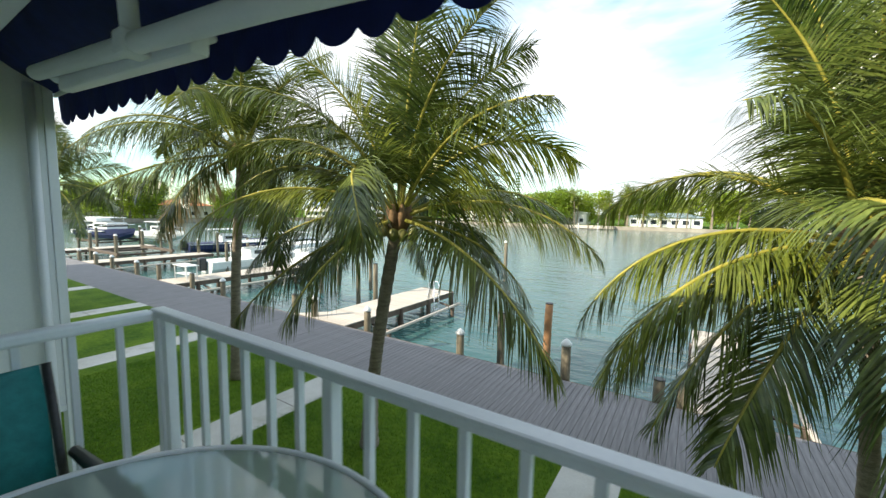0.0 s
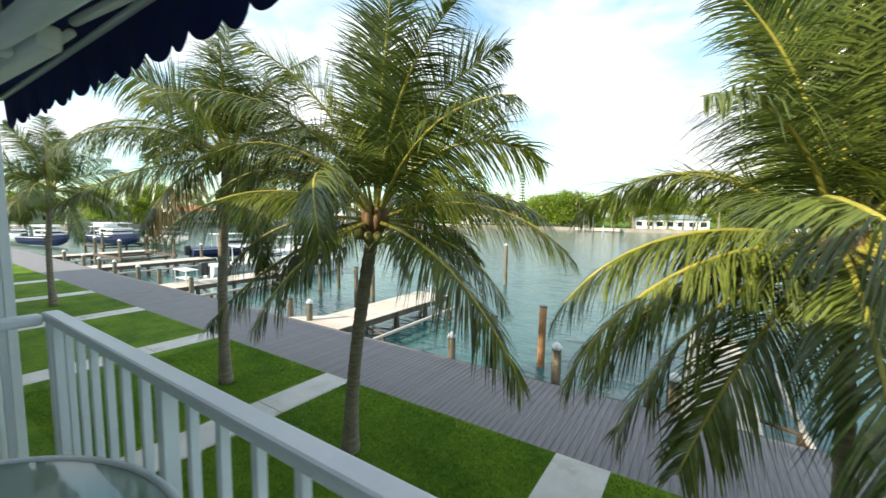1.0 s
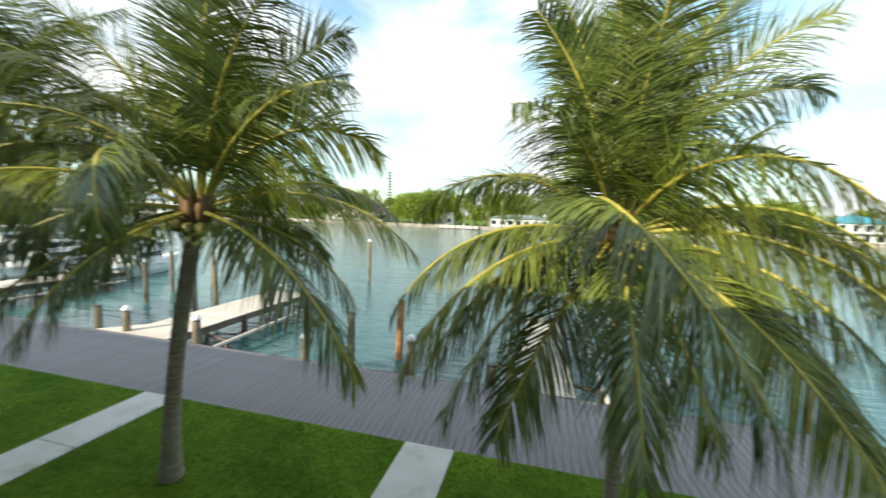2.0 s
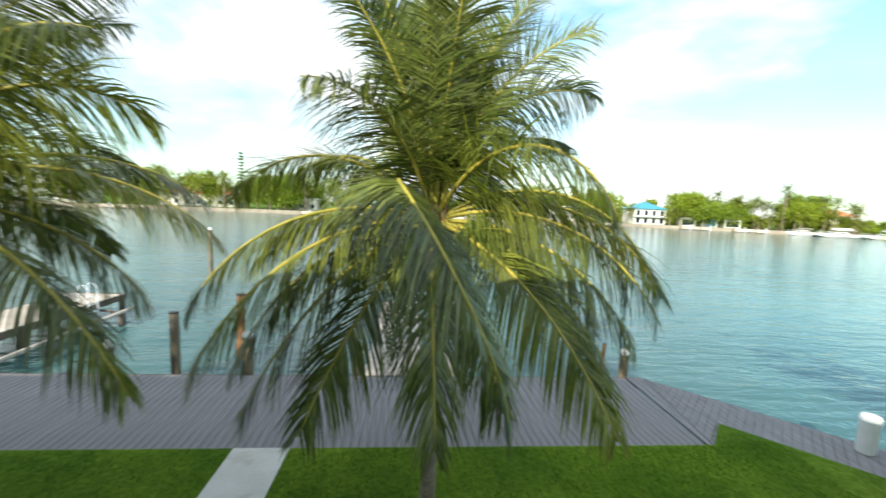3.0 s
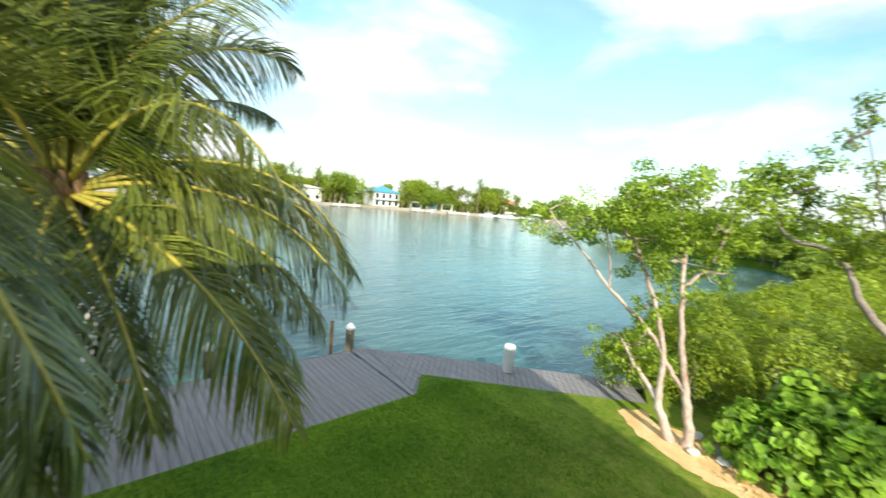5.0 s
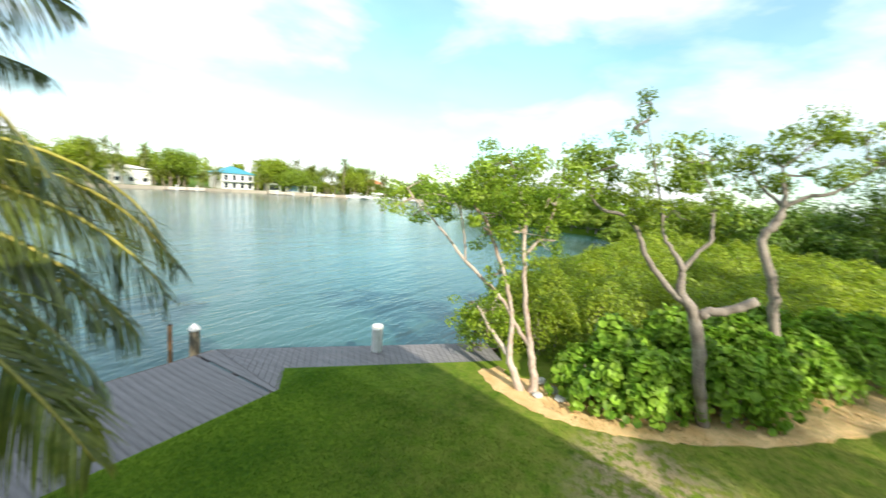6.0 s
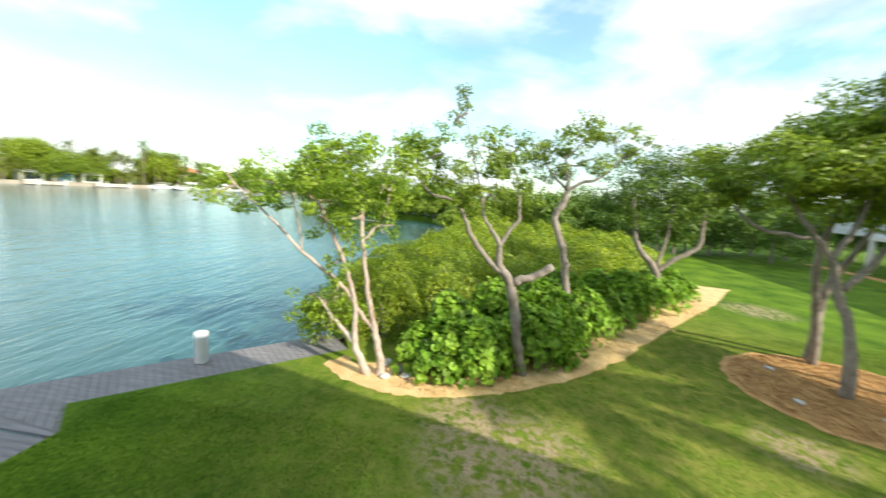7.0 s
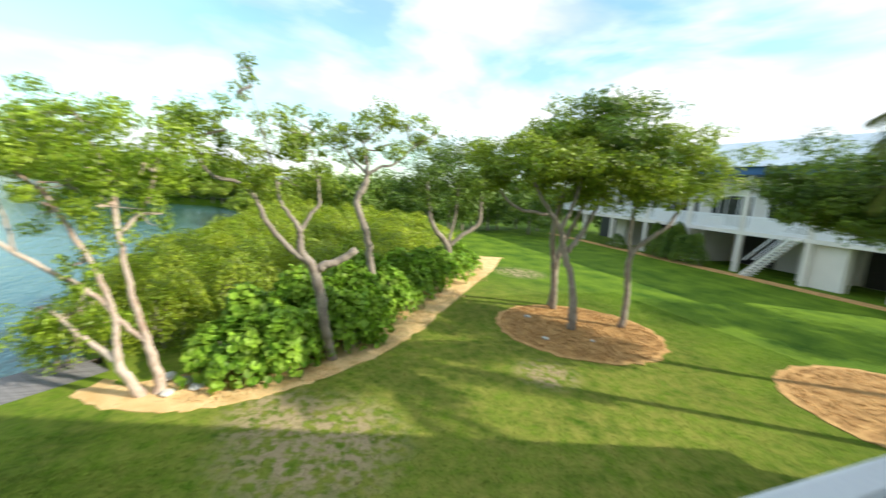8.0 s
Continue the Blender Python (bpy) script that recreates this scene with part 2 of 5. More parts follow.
def part(name, bm, material, parent, label="", smooth=False):
    """Link a bmesh as one mesh object under a thing or a part."""
    bmesh.ops.recalc_face_normals(bm, faces=bm.faces[:])
    me = bpy.data.meshes.new(name)
    bm.to_mesh(me)
    bm.free()
    me.materials.append(material)
    if smooth:
        me.shade_smooth()
    ob = new(name, me)
    if parent:
        ob.parent = parent
    return tagged(ob, label)


def thing(name, at=(0, 0, 0), label="", category="", group="", kind="", turn=0.0):
    ob = new(name)
    ob.matrix_basis = pose(*at, 0, 0, turn)
    ob.empty_display_size = 0.2
    return tagged(ob, label, category, group, kind)


def box(bm, lo, hi, bevel=0.0, m=None):
    made = bmesh.ops.create_cube(bm, size=1.0)["verts"]
    for v in made:
        v.co = Vector([lo[i] + (v.co[i] + 0.5) * (hi[i] - lo[i]) for i in range(3)])
    if bevel:
        edges = list({e for v in made for e in v.link_edges})
        res = bmesh.ops.bevel(bm, geom=edges, offset=bevel, segments=2, affect="EDGES", profile=0.5)
        made = list({v for f in res["faces"] for v in f.verts} | {v for v in made if v.is_valid})
    if m is not None:
        bmesh.ops.transform(bm, matrix=m, verts=made)
    return bm


def boxed(lo, hi, bevel=0.0, m=None):
    return box(bmesh.new(), lo, hi, bevel, m)


def tube(bm, pts, radii, seg=8, cap=True):
    """A tube along pts with a radius at each."""
    rings, n = [], len(pts)
    pts = [Vector(p) for p in pts]
    side = None
    for i, p in enumerate(pts):
        d = (pts[min(i + 1, n - 1)] - pts[max(i - 1, 0)]).normalized()
        if side is None:
            side = d.orthogonal().normalized()
        side = (side - d * side.dot(d)).normalized()
        up = d.cross(side)
        rings.append([bm.verts.new(p + (side * math.cos(a) + up * math.sin(a)) * radii[i])
                      for a in (2 * math.pi * k / seg for k in range(seg))])
    for r0, r1 in zip(rings, rings[1:]):
        for k in range(seg):
            bm.faces.new((r0[k], r0[(k + 1) % seg], r1[(k + 1) % seg], r1[k]))
    if cap:
        bm.faces.new(rings[0][::-1])
        bm.faces.new(rings[-1])
    return bm


def lathe(bm, prof, at=(0, 0, 0), seg=16):
    """A turned body from (radius, height) pairs, closed at both ends."""
    rings = [[bm.verts.new((at[0] + max(r, 1e-3) * math.cos(2 * math.pi * k / seg), at[1] + max(r, 1e-3) * math.sin(2 * math.pi * k / seg), at[2] + z))
              for k in range(seg)] for r, z in prof]
    for a, b in zip(rings, rings[1:]):
        for k in range(seg):
            bm.faces.new((a[k], a[(k + 1) % seg], b[(k + 1) % seg], b[k]))
    bm.faces.new(rings[0][::-1])
    bm.faces.new(rings[-1])
    return bm


def smoothed(pts, steps=5):
    """Catmull-Rom through control points given as (x, y, z, radius)."""
    p = np.array(pts, float)
    p = np.vstack([2 * p[0] - p[1], p, 2 * p[-1] - p[-2]])
    out = []
    for i in range(1, len(p) - 2):
        for s in np.arange(steps) / steps:
            a, b, c, d = p[i - 1:i + 3]
            out.append(0.5 * (2 * b + (c - a) * s + (2 * a - 5 * b + 4 * c - d) * s * s + (3 * b - a - 3 * c + d) * s ** 3))
    out.append(p[-2])
    out = np.array(out)
    out[:, 3] = np.maximum(out[:, 3], 0.004)
    return out


def slab(poly, z0, z1, name, material, parent=None, label=""):
    """A flat prism over a plan polygon."""
    n = len(poly)
    verts = [(x, y, z1) for x, y in poly] + [(x, y, z0) for x, y in poly]
    faces = [tuple(range(n)), tuple(range(2 * n - 1, n - 1, -1))]
    faces += [(i, i + n, (i + 1) % n + n, (i + 1) % n) for i in range(n)]
    bm = bmesh.new()
    vs = [bm.verts.new(v) for v in verts]
    for f in faces:
        bm.faces.new([vs[i] for i in f])
    return part(name, bm, material, parent, label)


def leaf_mesh(name, centres, normals, size, material, parent=None, label="", round_leaf=False, seed=1, slim=0.5):
    """Many small folded leaves as one mesh: each a bent blade at a centre, facing roughly its normal."""
    rng = np.random.default_rng(seed)
    c, nrm = np.asarray(centres, float), np.asarray(normals, float)
    n = len(c)
    nrm = nrm + rng.normal(0, 0.55, (n, 3))
    nrm /= np.linalg.norm(nrm, axis=1, keepdims=True) + 1e-9
    way = rng.normal(0, 1, (n, 3)) + (0, 0, -0.35)
    way -= nrm * (way * nrm).sum(1, keepdims=True)
    way /= np.linalg.norm(way, axis=1, keepdims=True) + 1e-9
    side = np.cross(nrm, way)
    s = size * rng.uniform(0.65, 1.3, (n, 1))
    w = s * slim
    fold = nrm * s * 0.16
    if round_leaf:
        v = np.stack([c - way * s * 0.5, c - way * s * 0.25 + side * w + fold, c + way * s * 0.3 + side * w * 0.9 + fold,
                      c + way * s * 0.52 - fold * 0.6, c + way * s * 0.3 - side * w * 0.9 + fold, c - way * s * 0.25 - side * w + fold], 1)
        k, quads = 6, np.array([[0, 1, 2, 3], [0, 3, 4, 5]])
    else:
        v = np.stack([c - way * s * 0.5, c + side * w * 0.5 + fold, c + way * s * 0.5, c - side * w * 0.5 + fold], 1)
        k, quads = 4, np.array([[0, 1, 2], [0, 2, 3]])
    f = (quads[None] + (np.arange(n) * k)[:, None, None]).reshape(-1, quads.shape[1])
    me = bpy.data.meshes.new(name)
    me.vertices.add(n * k)
    me.vertices.foreach_set("co", v.reshape(-1))
    me.loops.add(f.size)
    me.loops.foreach_set("vertex_index", f.reshape(-1).astype(np.int32))
    me.polygons.add(len(f))
    me.polygons.foreach_set("loop_start", (np.arange(len(f)) * quads.shape[1]).astype(np.int32))
    me.update(calc_edges=True)
    me.materials.append(material)
    ob = new(name, me)
    if parent:
        ob.parent = parent
    return tagged(ob, label)


def clump(rng, centre, radii, n, hollow=0.45):
    """n points in an uneven ball, thicker towards its outside, and the ways out of it."""
    d = rng.normal(0, 1, (n, 3))
    d /= np.linalg.norm(d, axis=1, keepdims=True)
    r = (hollow + (1 - hollow) * rng.random((n, 1)) ** 0.6) * (1 + 0.22 * np.sin(5 * d[:, :1] + 3 * d[:, 1:2] + centre[0] * 7))
    return np.asarray(centre) + d * r * np.asarray(radii), d + (0, 0, 0.5)


# ---- ground, water and setting ----
def setting():
    R = 3000
    tagged(mesh_object("ground", [(-R, -R, -3.2), (R, -R, -3.2), (R, R, -3.2), (-R, R, -3.2)], [(0, 1, 2, 3)], M["seabed"]),
           "pale sandy sea bed under the bay water", "ground", kind="structure")
    tagged(mesh_object("water", [(-R, -60, -0.9), (R, -60, -0.9), (R, R, -0.9), (-R, R, -0.9)], [(0, 1, 2, 3)], M["water"]),
           "turquoise bay water with small ripples", "water", kind="structure")
    shore = [(-150, 8.12), (8.25, 8.12), (8.92, 8.82), (12.55, 5.06), (13.6, 5.6), (16.5, 7.3), (21, 8.2), (27, 8.3), (36, 6.8),
             (45, 6.0), (58, 5.2), (66, 8), (69, 20), (85, 38), (140, 46), (400, 40), (400, -200), (-150, -200)]
    tagged(slab(shore, -3.0, 0.03, "lawn", M["lawn"]), "mown green lawn with dry patches and painted warm sunlight, shaded by the house", "lawn", kind="structure")


setting()


def foot_paths():
    for x in (-0.19, -6.27, -12.45, -18.65, -24.8, -30.95):
        ob = slab([(x, 2.4), (x + 0.9, 2.4), (x + 0.9, 8.11), (x, 8.11)], -0.05, 0.042, "foot_path", M["concrete"])
        tagged(ob, "pale concrete foot path crossing the lawn", "path", "foot paths", "structure")
        if x > -20:
            for y in (4.3, 6.2):
                part("joint", boxed((x + 0.002, y, 0.03), (x + 0.898, y + 0.012, 0.0445)), M["timber"], ob)


foot_paths()


# ---- house of the balcony ----
RAIL_Y, RAIL_Z, X0, X1 = 1.935, 3.805, -0.51, 3.635
FLOOR_Z = 2.80
WALL_LOW = 2.65


def house():
    h = thing("house", (0, 0, 0), "white two-storey holiday house with a balcony along its front", "house")
    part("wall", boxed((-40, -7.5, 0.0), (3.72, 0.05, 5.4)), M["wall"], h)
    part("wall", boxed((-40, -10.5, 0.0), (3.715, -7.501, 3.55)), M["wall"], h)
    part("balcony_slab", boxed((-0.57, 0.05, FLOOR_Z - 0.22), (3.70, 1.99, FLOOR_Z), 0.008), M["concrete"], h)
    part("balcony_slab", boxed((-40, 0.05, FLOOR_Z - 0.22), (-2.84, 1.99, FLOOR_Z), 0.008), M["concrete"], h)
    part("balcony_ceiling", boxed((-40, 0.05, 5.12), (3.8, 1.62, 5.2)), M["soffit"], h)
    part("fascia", boxed((-40, 1.62, 5.06), (3.8, 1.70, 5.34), 0.006), M["white"], h)
    bm = bmesh.new()
    v = [bm.verts.new(p) for p in ((-40.6, 2.3, 5.7), (4.0, 2.3, 5.7), (4.0, -3.6, 8.0), (-40.6, -3.6, 8.0), (-40.6, -10.8, 3.5), (4.0, -10.8, 3.5))]
    bm.faces.new((v[0], v[1], v[2], v[3]))
    bm.faces.new((v[3], v[2], v[5], v[4]))
    bm.faces.new((v[1], v[5], v[2]))
    bm.faces.new((v[0], v[3], v[4]))
    bm.faces.new((v[0], v[4], v[5], v[1]))
    part("roof", bm, M["roof_pale"], h)
    # fin wall between the balconies, with its post
    part("fin_wall", boxed((-2.82, 0.05, WALL_LOW), (-2.72, 2.10, 5.66), 0.004), M["wall"], h)
    part("fin_post", boxed((-2.83, 2.101, 0.0), (-2.71, 2.16, 5.66), 0.006), M["white"], h)
    part("cover_strip", boxed((-2.719, 1.72, WALL_LOW), (-2.706, 1.77, 5.11), 0.003), M["wall"], h)
    part("fin_sill", boxed((-2.83, 0.05, WALL_LOW - 0.05), (-2.71, 2.10, WALL_LOW - 0.001), 0.005), M["white"], h)
    part("downpipe", tube(bmesh.new(), [(-2.66, 2.02, 0.0), (-2.66, 2.02, 5.1)], [0.03, 0.03], 10), M["white"], h, smooth=True)
    return h


house()


def railing():
    r = thing("balcony_railing", (0, 0, 0), "white painted metal balcony railing with square balusters", "railing")
    part("top_rail", boxed((X0 - 0.03, RAIL_Y - 0.03, RAIL_Z - 0.036), (X1 + 0.03, RAIL_Y + 0.03, RAIL_Z), 0.01), M["white"], r)
    part("top_rail", boxed((X0 - 0.03, 0.06, RAIL_Z - 0.047), (X0 + 0.03, RAIL_Y - 0.031, RAIL_Z - 0.002), 0.012), M["white"], r)
    part("top_rail", boxed((X1 - 0.03, 0.06, RAIL_Z - 0.044), (X1 + 0.03, RAIL_Y - 0.031, RAIL_Z - 0.002), 0.012), M["white"], r)
    part("bottom_rail", boxed((X0, RAIL_Y - 0.02, FLOOR_Z + 0.08), (X1, RAIL_Y + 0.02, FLOOR_Z + 0.115), 0.004), M["white"], r)
    part("bottom_rail", boxed((X0 - 0.02, 0.06, FLOOR_Z + 0.08), (X0 + 0.02, RAIL_Y - 0.021, FLOOR_Z + 0.115), 0.004), M["white"], r)
    part("bottom_rail", boxed((X1 - 0.02, 0.06, FLOOR_Z + 0.08), (X1 + 0.02, RAIL_Y - 0.021, FLOOR_Z + 0.115), 0.004), M["white"], r)
    top, low = RAIL_Z - 0.035, FLOOR_Z + 0.115
    bal = part("baluster", boxed((-0.0115, -0.0115, low), (0.0115, 0.0115, top), 0.002), M["white"], r)
    big = part("post", boxed((-0.02, -0.02, FLOOR_Z), (0.02, 0.02, top), 0.003), M["white"], r)
    spots, posts = [], [(X0, RAIL_Y), (X0 + 0.07, RAIL_Y)]
    for i in range(29):
        x = -0.305 + 0.1455 * i + 0.002
        if x > X1 - 0.06:
            break
        (posts if i % 7 == 6 else spots).append((x, RAIL_Y))
    posts.append((X1, RAIL_Y))
    spots += [(X0, RAIL_Y - 0.145 * k) for k in range(1, 12)]
    spots += [(X1, RAIL_Y - 0.145 * k) for k in range(1, 12)]
    for src, where in ((bal, spots), (big, posts)):
        for k, (x, y) in enumerate(where):
            ob = src if k == 0 else new(src.name.split(".")[0], src.data)
            ob.parent = r
            ob.location = (x, y, 0)


railing()


def awning():
    a = thing("awning", (0, 0, 0), "navy blue canvas awning with a scalloped valance on white pipes", "awning")
    xa, xb, y, zt, zl = -2.75, 4.0, 2.20, 5.06, 4.885
    bm = bmesh.new()
    step, n = 0.185, int((xb - xa) / 0.185)
    per = 8
    top, low = [], []
    for i in range(n * per + 1):
        x = xa + step * i / per
        s = abs(math.sin(math.pi * i / per))
        wave = 0.012 * math.sin(i * 0.33)
        dip = 0.009 * (x - xa)
        top.append(bm.verts.new((x, y, zt - dip)))
        low.append(bm.verts.new((x, y + 0.01 + wave, zl + 0.005 - dip - 0.05 * s ** 0.7)))
    for i in range(n * per):
        bm.faces.new((top[i], top[i + 1], low[i + 1], low[i]))
    val = part("valance", bm, M["awning"], a, "scalloped navy valance")
    sol = val.modifiers.new("thickness", "SOLIDIFY")
    sol.thickness = 0.004
    bm = bmesh.new()
    back = []
    for i in range(25):
        x = xa + (xb - xa) * i / 24
        sag = 0.02 * math.sin(math.pi * (i % 4) / 4)
        dip = 0.009 * (x - xa)
        back.append((bm.verts.new((x, y, zt + 0.002 - dip)), bm.verts.new((x, 1.95, 5.20 - sag)), bm.verts.new((x, 1.72, 5.36))))
    for p, q in zip(back, back[1:]):
        for k in (0, 1):
            bm.faces.new((p[k], q[k], q[k + 1], p[k + 1]))
    can = part("canopy", bm, M["awning"], a, "sloping navy canvas")
    can.modifiers.new("thickness", "SOLIDIFY").thickness = 0.004
    part("front_bar", tube(bmesh.new(), [(xa, y - 0.02, zt), (xb, y - 0.02, zt - 0.009 * (xb - xa))], [0.016, 0.016], 10), M["white"], a, smooth=True)
    part("main_pipe", tube(bmesh.new(), [(-1.40, 1.80, 4.89), (1.3, 1.80, 4.66)], [0.036, 0.036], 12), M["white"], a, smooth=True)
    part("arm_box", boxed((0, -0.03, -0.0375), (1.31, 0.03, 0.0375), 0.012, pose(-1.25, 1.87, 4.83, 0, 3.2, 0)), M["white"], a)
    part("lower_pipe", tube(bmesh.new(), [(0.05, 1.93, 4.825), (1.3, 1.93, 4.70)], [0.014, 0.014], 8), M["white"], a, smooth=True)
    part("lower_pipe", tube(bmesh.new(), [(-1.25, 1.93, 4.845), (0.02, 1.93, 4.80)], [0.013, 0.013], 8), M["white"], a, smooth=True)
    part("elbow", tube(bmesh.new(), [(-1.22, 1.80, 4.875), (-1.24, 1.84, 4.86), (-1.25, 1.90, 4.84)], [0.03, 0.035, 0.03], 10), M["white"], a, smooth=True)
    for x in (-0.26, 0.98):
        z = 4.89 - 0.085 * (x + 1.40)
        part("bracket", boxed((x - 0.045, 1.755, z - 0.042), (x + 0.045, 1.845, z + 0.042), 0.012), M["white"], a)
        part("hanger", tube(bmesh.new(), [(x, 1.80, z), (x, 1.78, 5.3)], [0.03, 0.03], 10), M["white"], a, smooth=True)


awning()


def table():
    t = thing("patio_table", (0.70, 1.285, 0), "round patio table with a frosted glass top", "table")
    z, r = 3.575, 0.595
    part("glass_top", lathe(bmesh.new(), [(0.0, z - 0.016), (r - 0.02, z - 0.016), (r - 0.015, z - 0.008), (r - 0.02, z - 0.004), (0.0, z - 0.004)], seg=48), M["glass"], t, "frosted glass")
    bm = bmesh.new()
    ring = 56
    prof = [(r - 0.02, z - 0.026), (r, z - 0.028), (r + 0.006, z - 0.012), (r - 0.004, z + 0.002), (r - 0.018, z - 0.001)]
    vs = [[bm.verts.new((q * math.cos(2 * math.pi * k / ring), q * math.sin(2 * math.pi * k / ring), h)) for q, h in prof] for k in range(ring)]
    for k in range(ring):
        for j in range(5):
            bm.faces.new((vs[k][j], vs[(k + 1) % ring][j], vs[(k + 1) % ring][(j + 1) % 5], vs[k][(j + 1) % 5]))
    part("rim", bm, M["white"], t, "pale metal rim", smooth=True)
    for k in range(4):
        c, s = math.cos(math.pi / 4 + k * math.pi / 2), math.sin(math.pi / 4 + k * math.pi / 2)
        part("leg", tube(bmesh.new(), [(c * 0.52, s * 0.52, z - 0.03), (c * 0.48, s * 0.48, 3.2), (c * 0.42, s * 0.42, FLOOR_Z)], [0.014, 0.014, 0.014], 8), M["white"], t)


def chair():
    c = thing("patio_chair", (0.0, 1.28, FLOOR_Z), "patio sling chair in teal mesh with a dark metal frame", "chair", turn=-90)
    def sheet(pts, w, name):
        bm = bmesh.new()
        rows = [[bm.verts.new((w * (k / 4 - 0.5), p[0] + 0.012 * math.cos(math.pi * (k / 4 - 0.5)), p[1])) for k in range(5)] for p in pts]
        for a, b in zip(rows, rows[1:]):
            for k in range(4):
                bm.faces.new((a[k], a[k + 1], b[k + 1], b[k]))
        ob = part(name, bm, M["teal"], c, "teal mesh sling", smooth=True)
        ob.modifiers.new("thickness", "SOLIDIFY").thickness = 0.006
    sheet([(-0.22, 0.42), (-0.27, 0.62), (-0.32, 0.82), (-0.355, 0.905), (-0.365, 0.92)], 0.50, "backrest")
    sheet([(-0.22, 0.42), (-0.05, 0.39), (0.12, 0.40), (0.27, 0.43)], 0.50, "seat")
    for s in (-1, 1):
        x = 0.265 * s
        part("side_frame", tube(bmesh.new(), [(x, 0.27, 0.43), (x, 0.0, 0.395), (x, -0.22, 0.42), (x, -0.29, 0.68), (x, -0.365, 0.92)], [0.013] * 5, 8), M["dark"], c, smooth=True)
        part("armrest", tube(bmesh.new(), [(x * 1.12, -0.27, 0.63), (x * 1.15, 0.0, 0.64), (x * 1.15, 0.22, 0.63), (x * 1.13, 0.29, 0.60)], [0.018, 0.024, 0.024, 0.016], 8), M["dark"], c, "dark armrest", smooth=True)
        part("leg", tube(bmesh.new(), [(x * 1.12, 0.28, 0.61), (x * 1.1, 0.24, 0.3), (x * 1.1, 0.26, 0.0)], [0.013] * 3, 8), M["dark"], c, smooth=True)
        part("leg", tube(bmesh.new(), [(x, -0.20, 0.42), (x * 1.08, -0.27, 0.2), (x * 1.1, -0.32, 0.0)], [0.013] * 3, 8), M["dark"], c, smooth=True)


table()
chair()


# ---- palms ----
def frond_mesh(root, az, el, length, droop, rng, lean=0.0, gap=0.05):
    """Rib points and leaflets of one arching frond. Angles in degrees."""
    steps = 26
    pts, p = [], np.array(root, float)
    a0, e0 = radians(az), radians(el)
    for i in range(steps + 1):
        s = i / steps
        e, a = e0 - radians(droop) * s ** 1.25, a0 + radians(lean) * s
        pts.append((p.copy(), np.array([math.cos(a) * math.cos(e), math.sin(a) * math.cos(e), math.sin(e)])))
        p = p + pts[-1][1] * length / steps
    pos, way = np.array([q for q, _ in pts]), np.array([w for _, w in pts])
    verts, faces = [], []
    n = int(length * 0.86 / 0.0178)
    roll = rng.normal(0, 0.2)
    waves = rng.uniform(0, 6.28, 4)
    steep = max(0.0, math.sin(e0)) ** 2
    twist = rng.normal(0, 0.35 + 0.75 * steep)
    ragged = rng.uniform(0.8, 1.2)
    for side in (-1, 1):
        for k in range(n):
            s = 0.14 + 0.855 * (k + rng.uniform(-0.3, 0.3)) / n
            f = min(max(s, 0), 1) * steps
            i = min(int(f), steps - 1)
            base, w = pos[i] + (pos[i + 1] - pos[i]) * (f - i), way[i]
            lat = np.cross(w, (0, 0, 1.0))
            lat /= np.linalg.norm(lat) + 1e-6
            up = np.cross(lat, w)
            ct, st = math.cos(twist * (1 - 0.4 * s)), math.sin(twist * (1 - 0.4 * s))
            lat, up = lat * ct + up * st, up * ct - lat * st
            tuft = 0.16 * math.sin(31 * s + waves[0] + side) + 0.12 * math.sin(67 * s + waves[1] - side)
            if rng.random() < 0.06:
                continue
            ln = 0.90 * (math.sin(math.pi * min(1, 0.16 + 0.80 * s)) ** 0.65) * rng.uniform(0.78, 1.12) * min(1, length / 2.6)
            lift = 0.08 + 0.30 * max(0.0, w[2]) + roll * side + rng.normal(0, 0.14)
            d = side * lat * (1.0 - 0.30 * s) + w * (0.46 + 0.46 * s + 0.5 * tuft) + up * (lift + tuft)
            d /= np.linalg.norm(d)
            wid = 0.0098 * rng.uniform(0.8, 1.2)
            across = np.cross(d, up)
            across /= np.linalg.norm(across) + 1e-6
            q, b0 = base.copy(), len(verts)
            fall = rng.uniform(0.55, 1.25) * ragged * (1 - 0.62 * max(0.0, w[2]))
            for j, ww in enumerate((0.7, 1.0, 0.7, 0.05)):
                verts += [q - across * wid * ww, q + across * wid * ww]
                d = d + np.array((0, 0, -0.52 * fall))
                d /= np.linalg.norm(d)
                across = across - d * (across @ d)
                across /= np.linalg.norm(across) + 1e-6
                q = q + d * ln / 3
            for j in range(3):
                b = b0 + 2 * j
                faces.append((b, b + 1, b + 3, b + 2))
    return pos, verts, faces


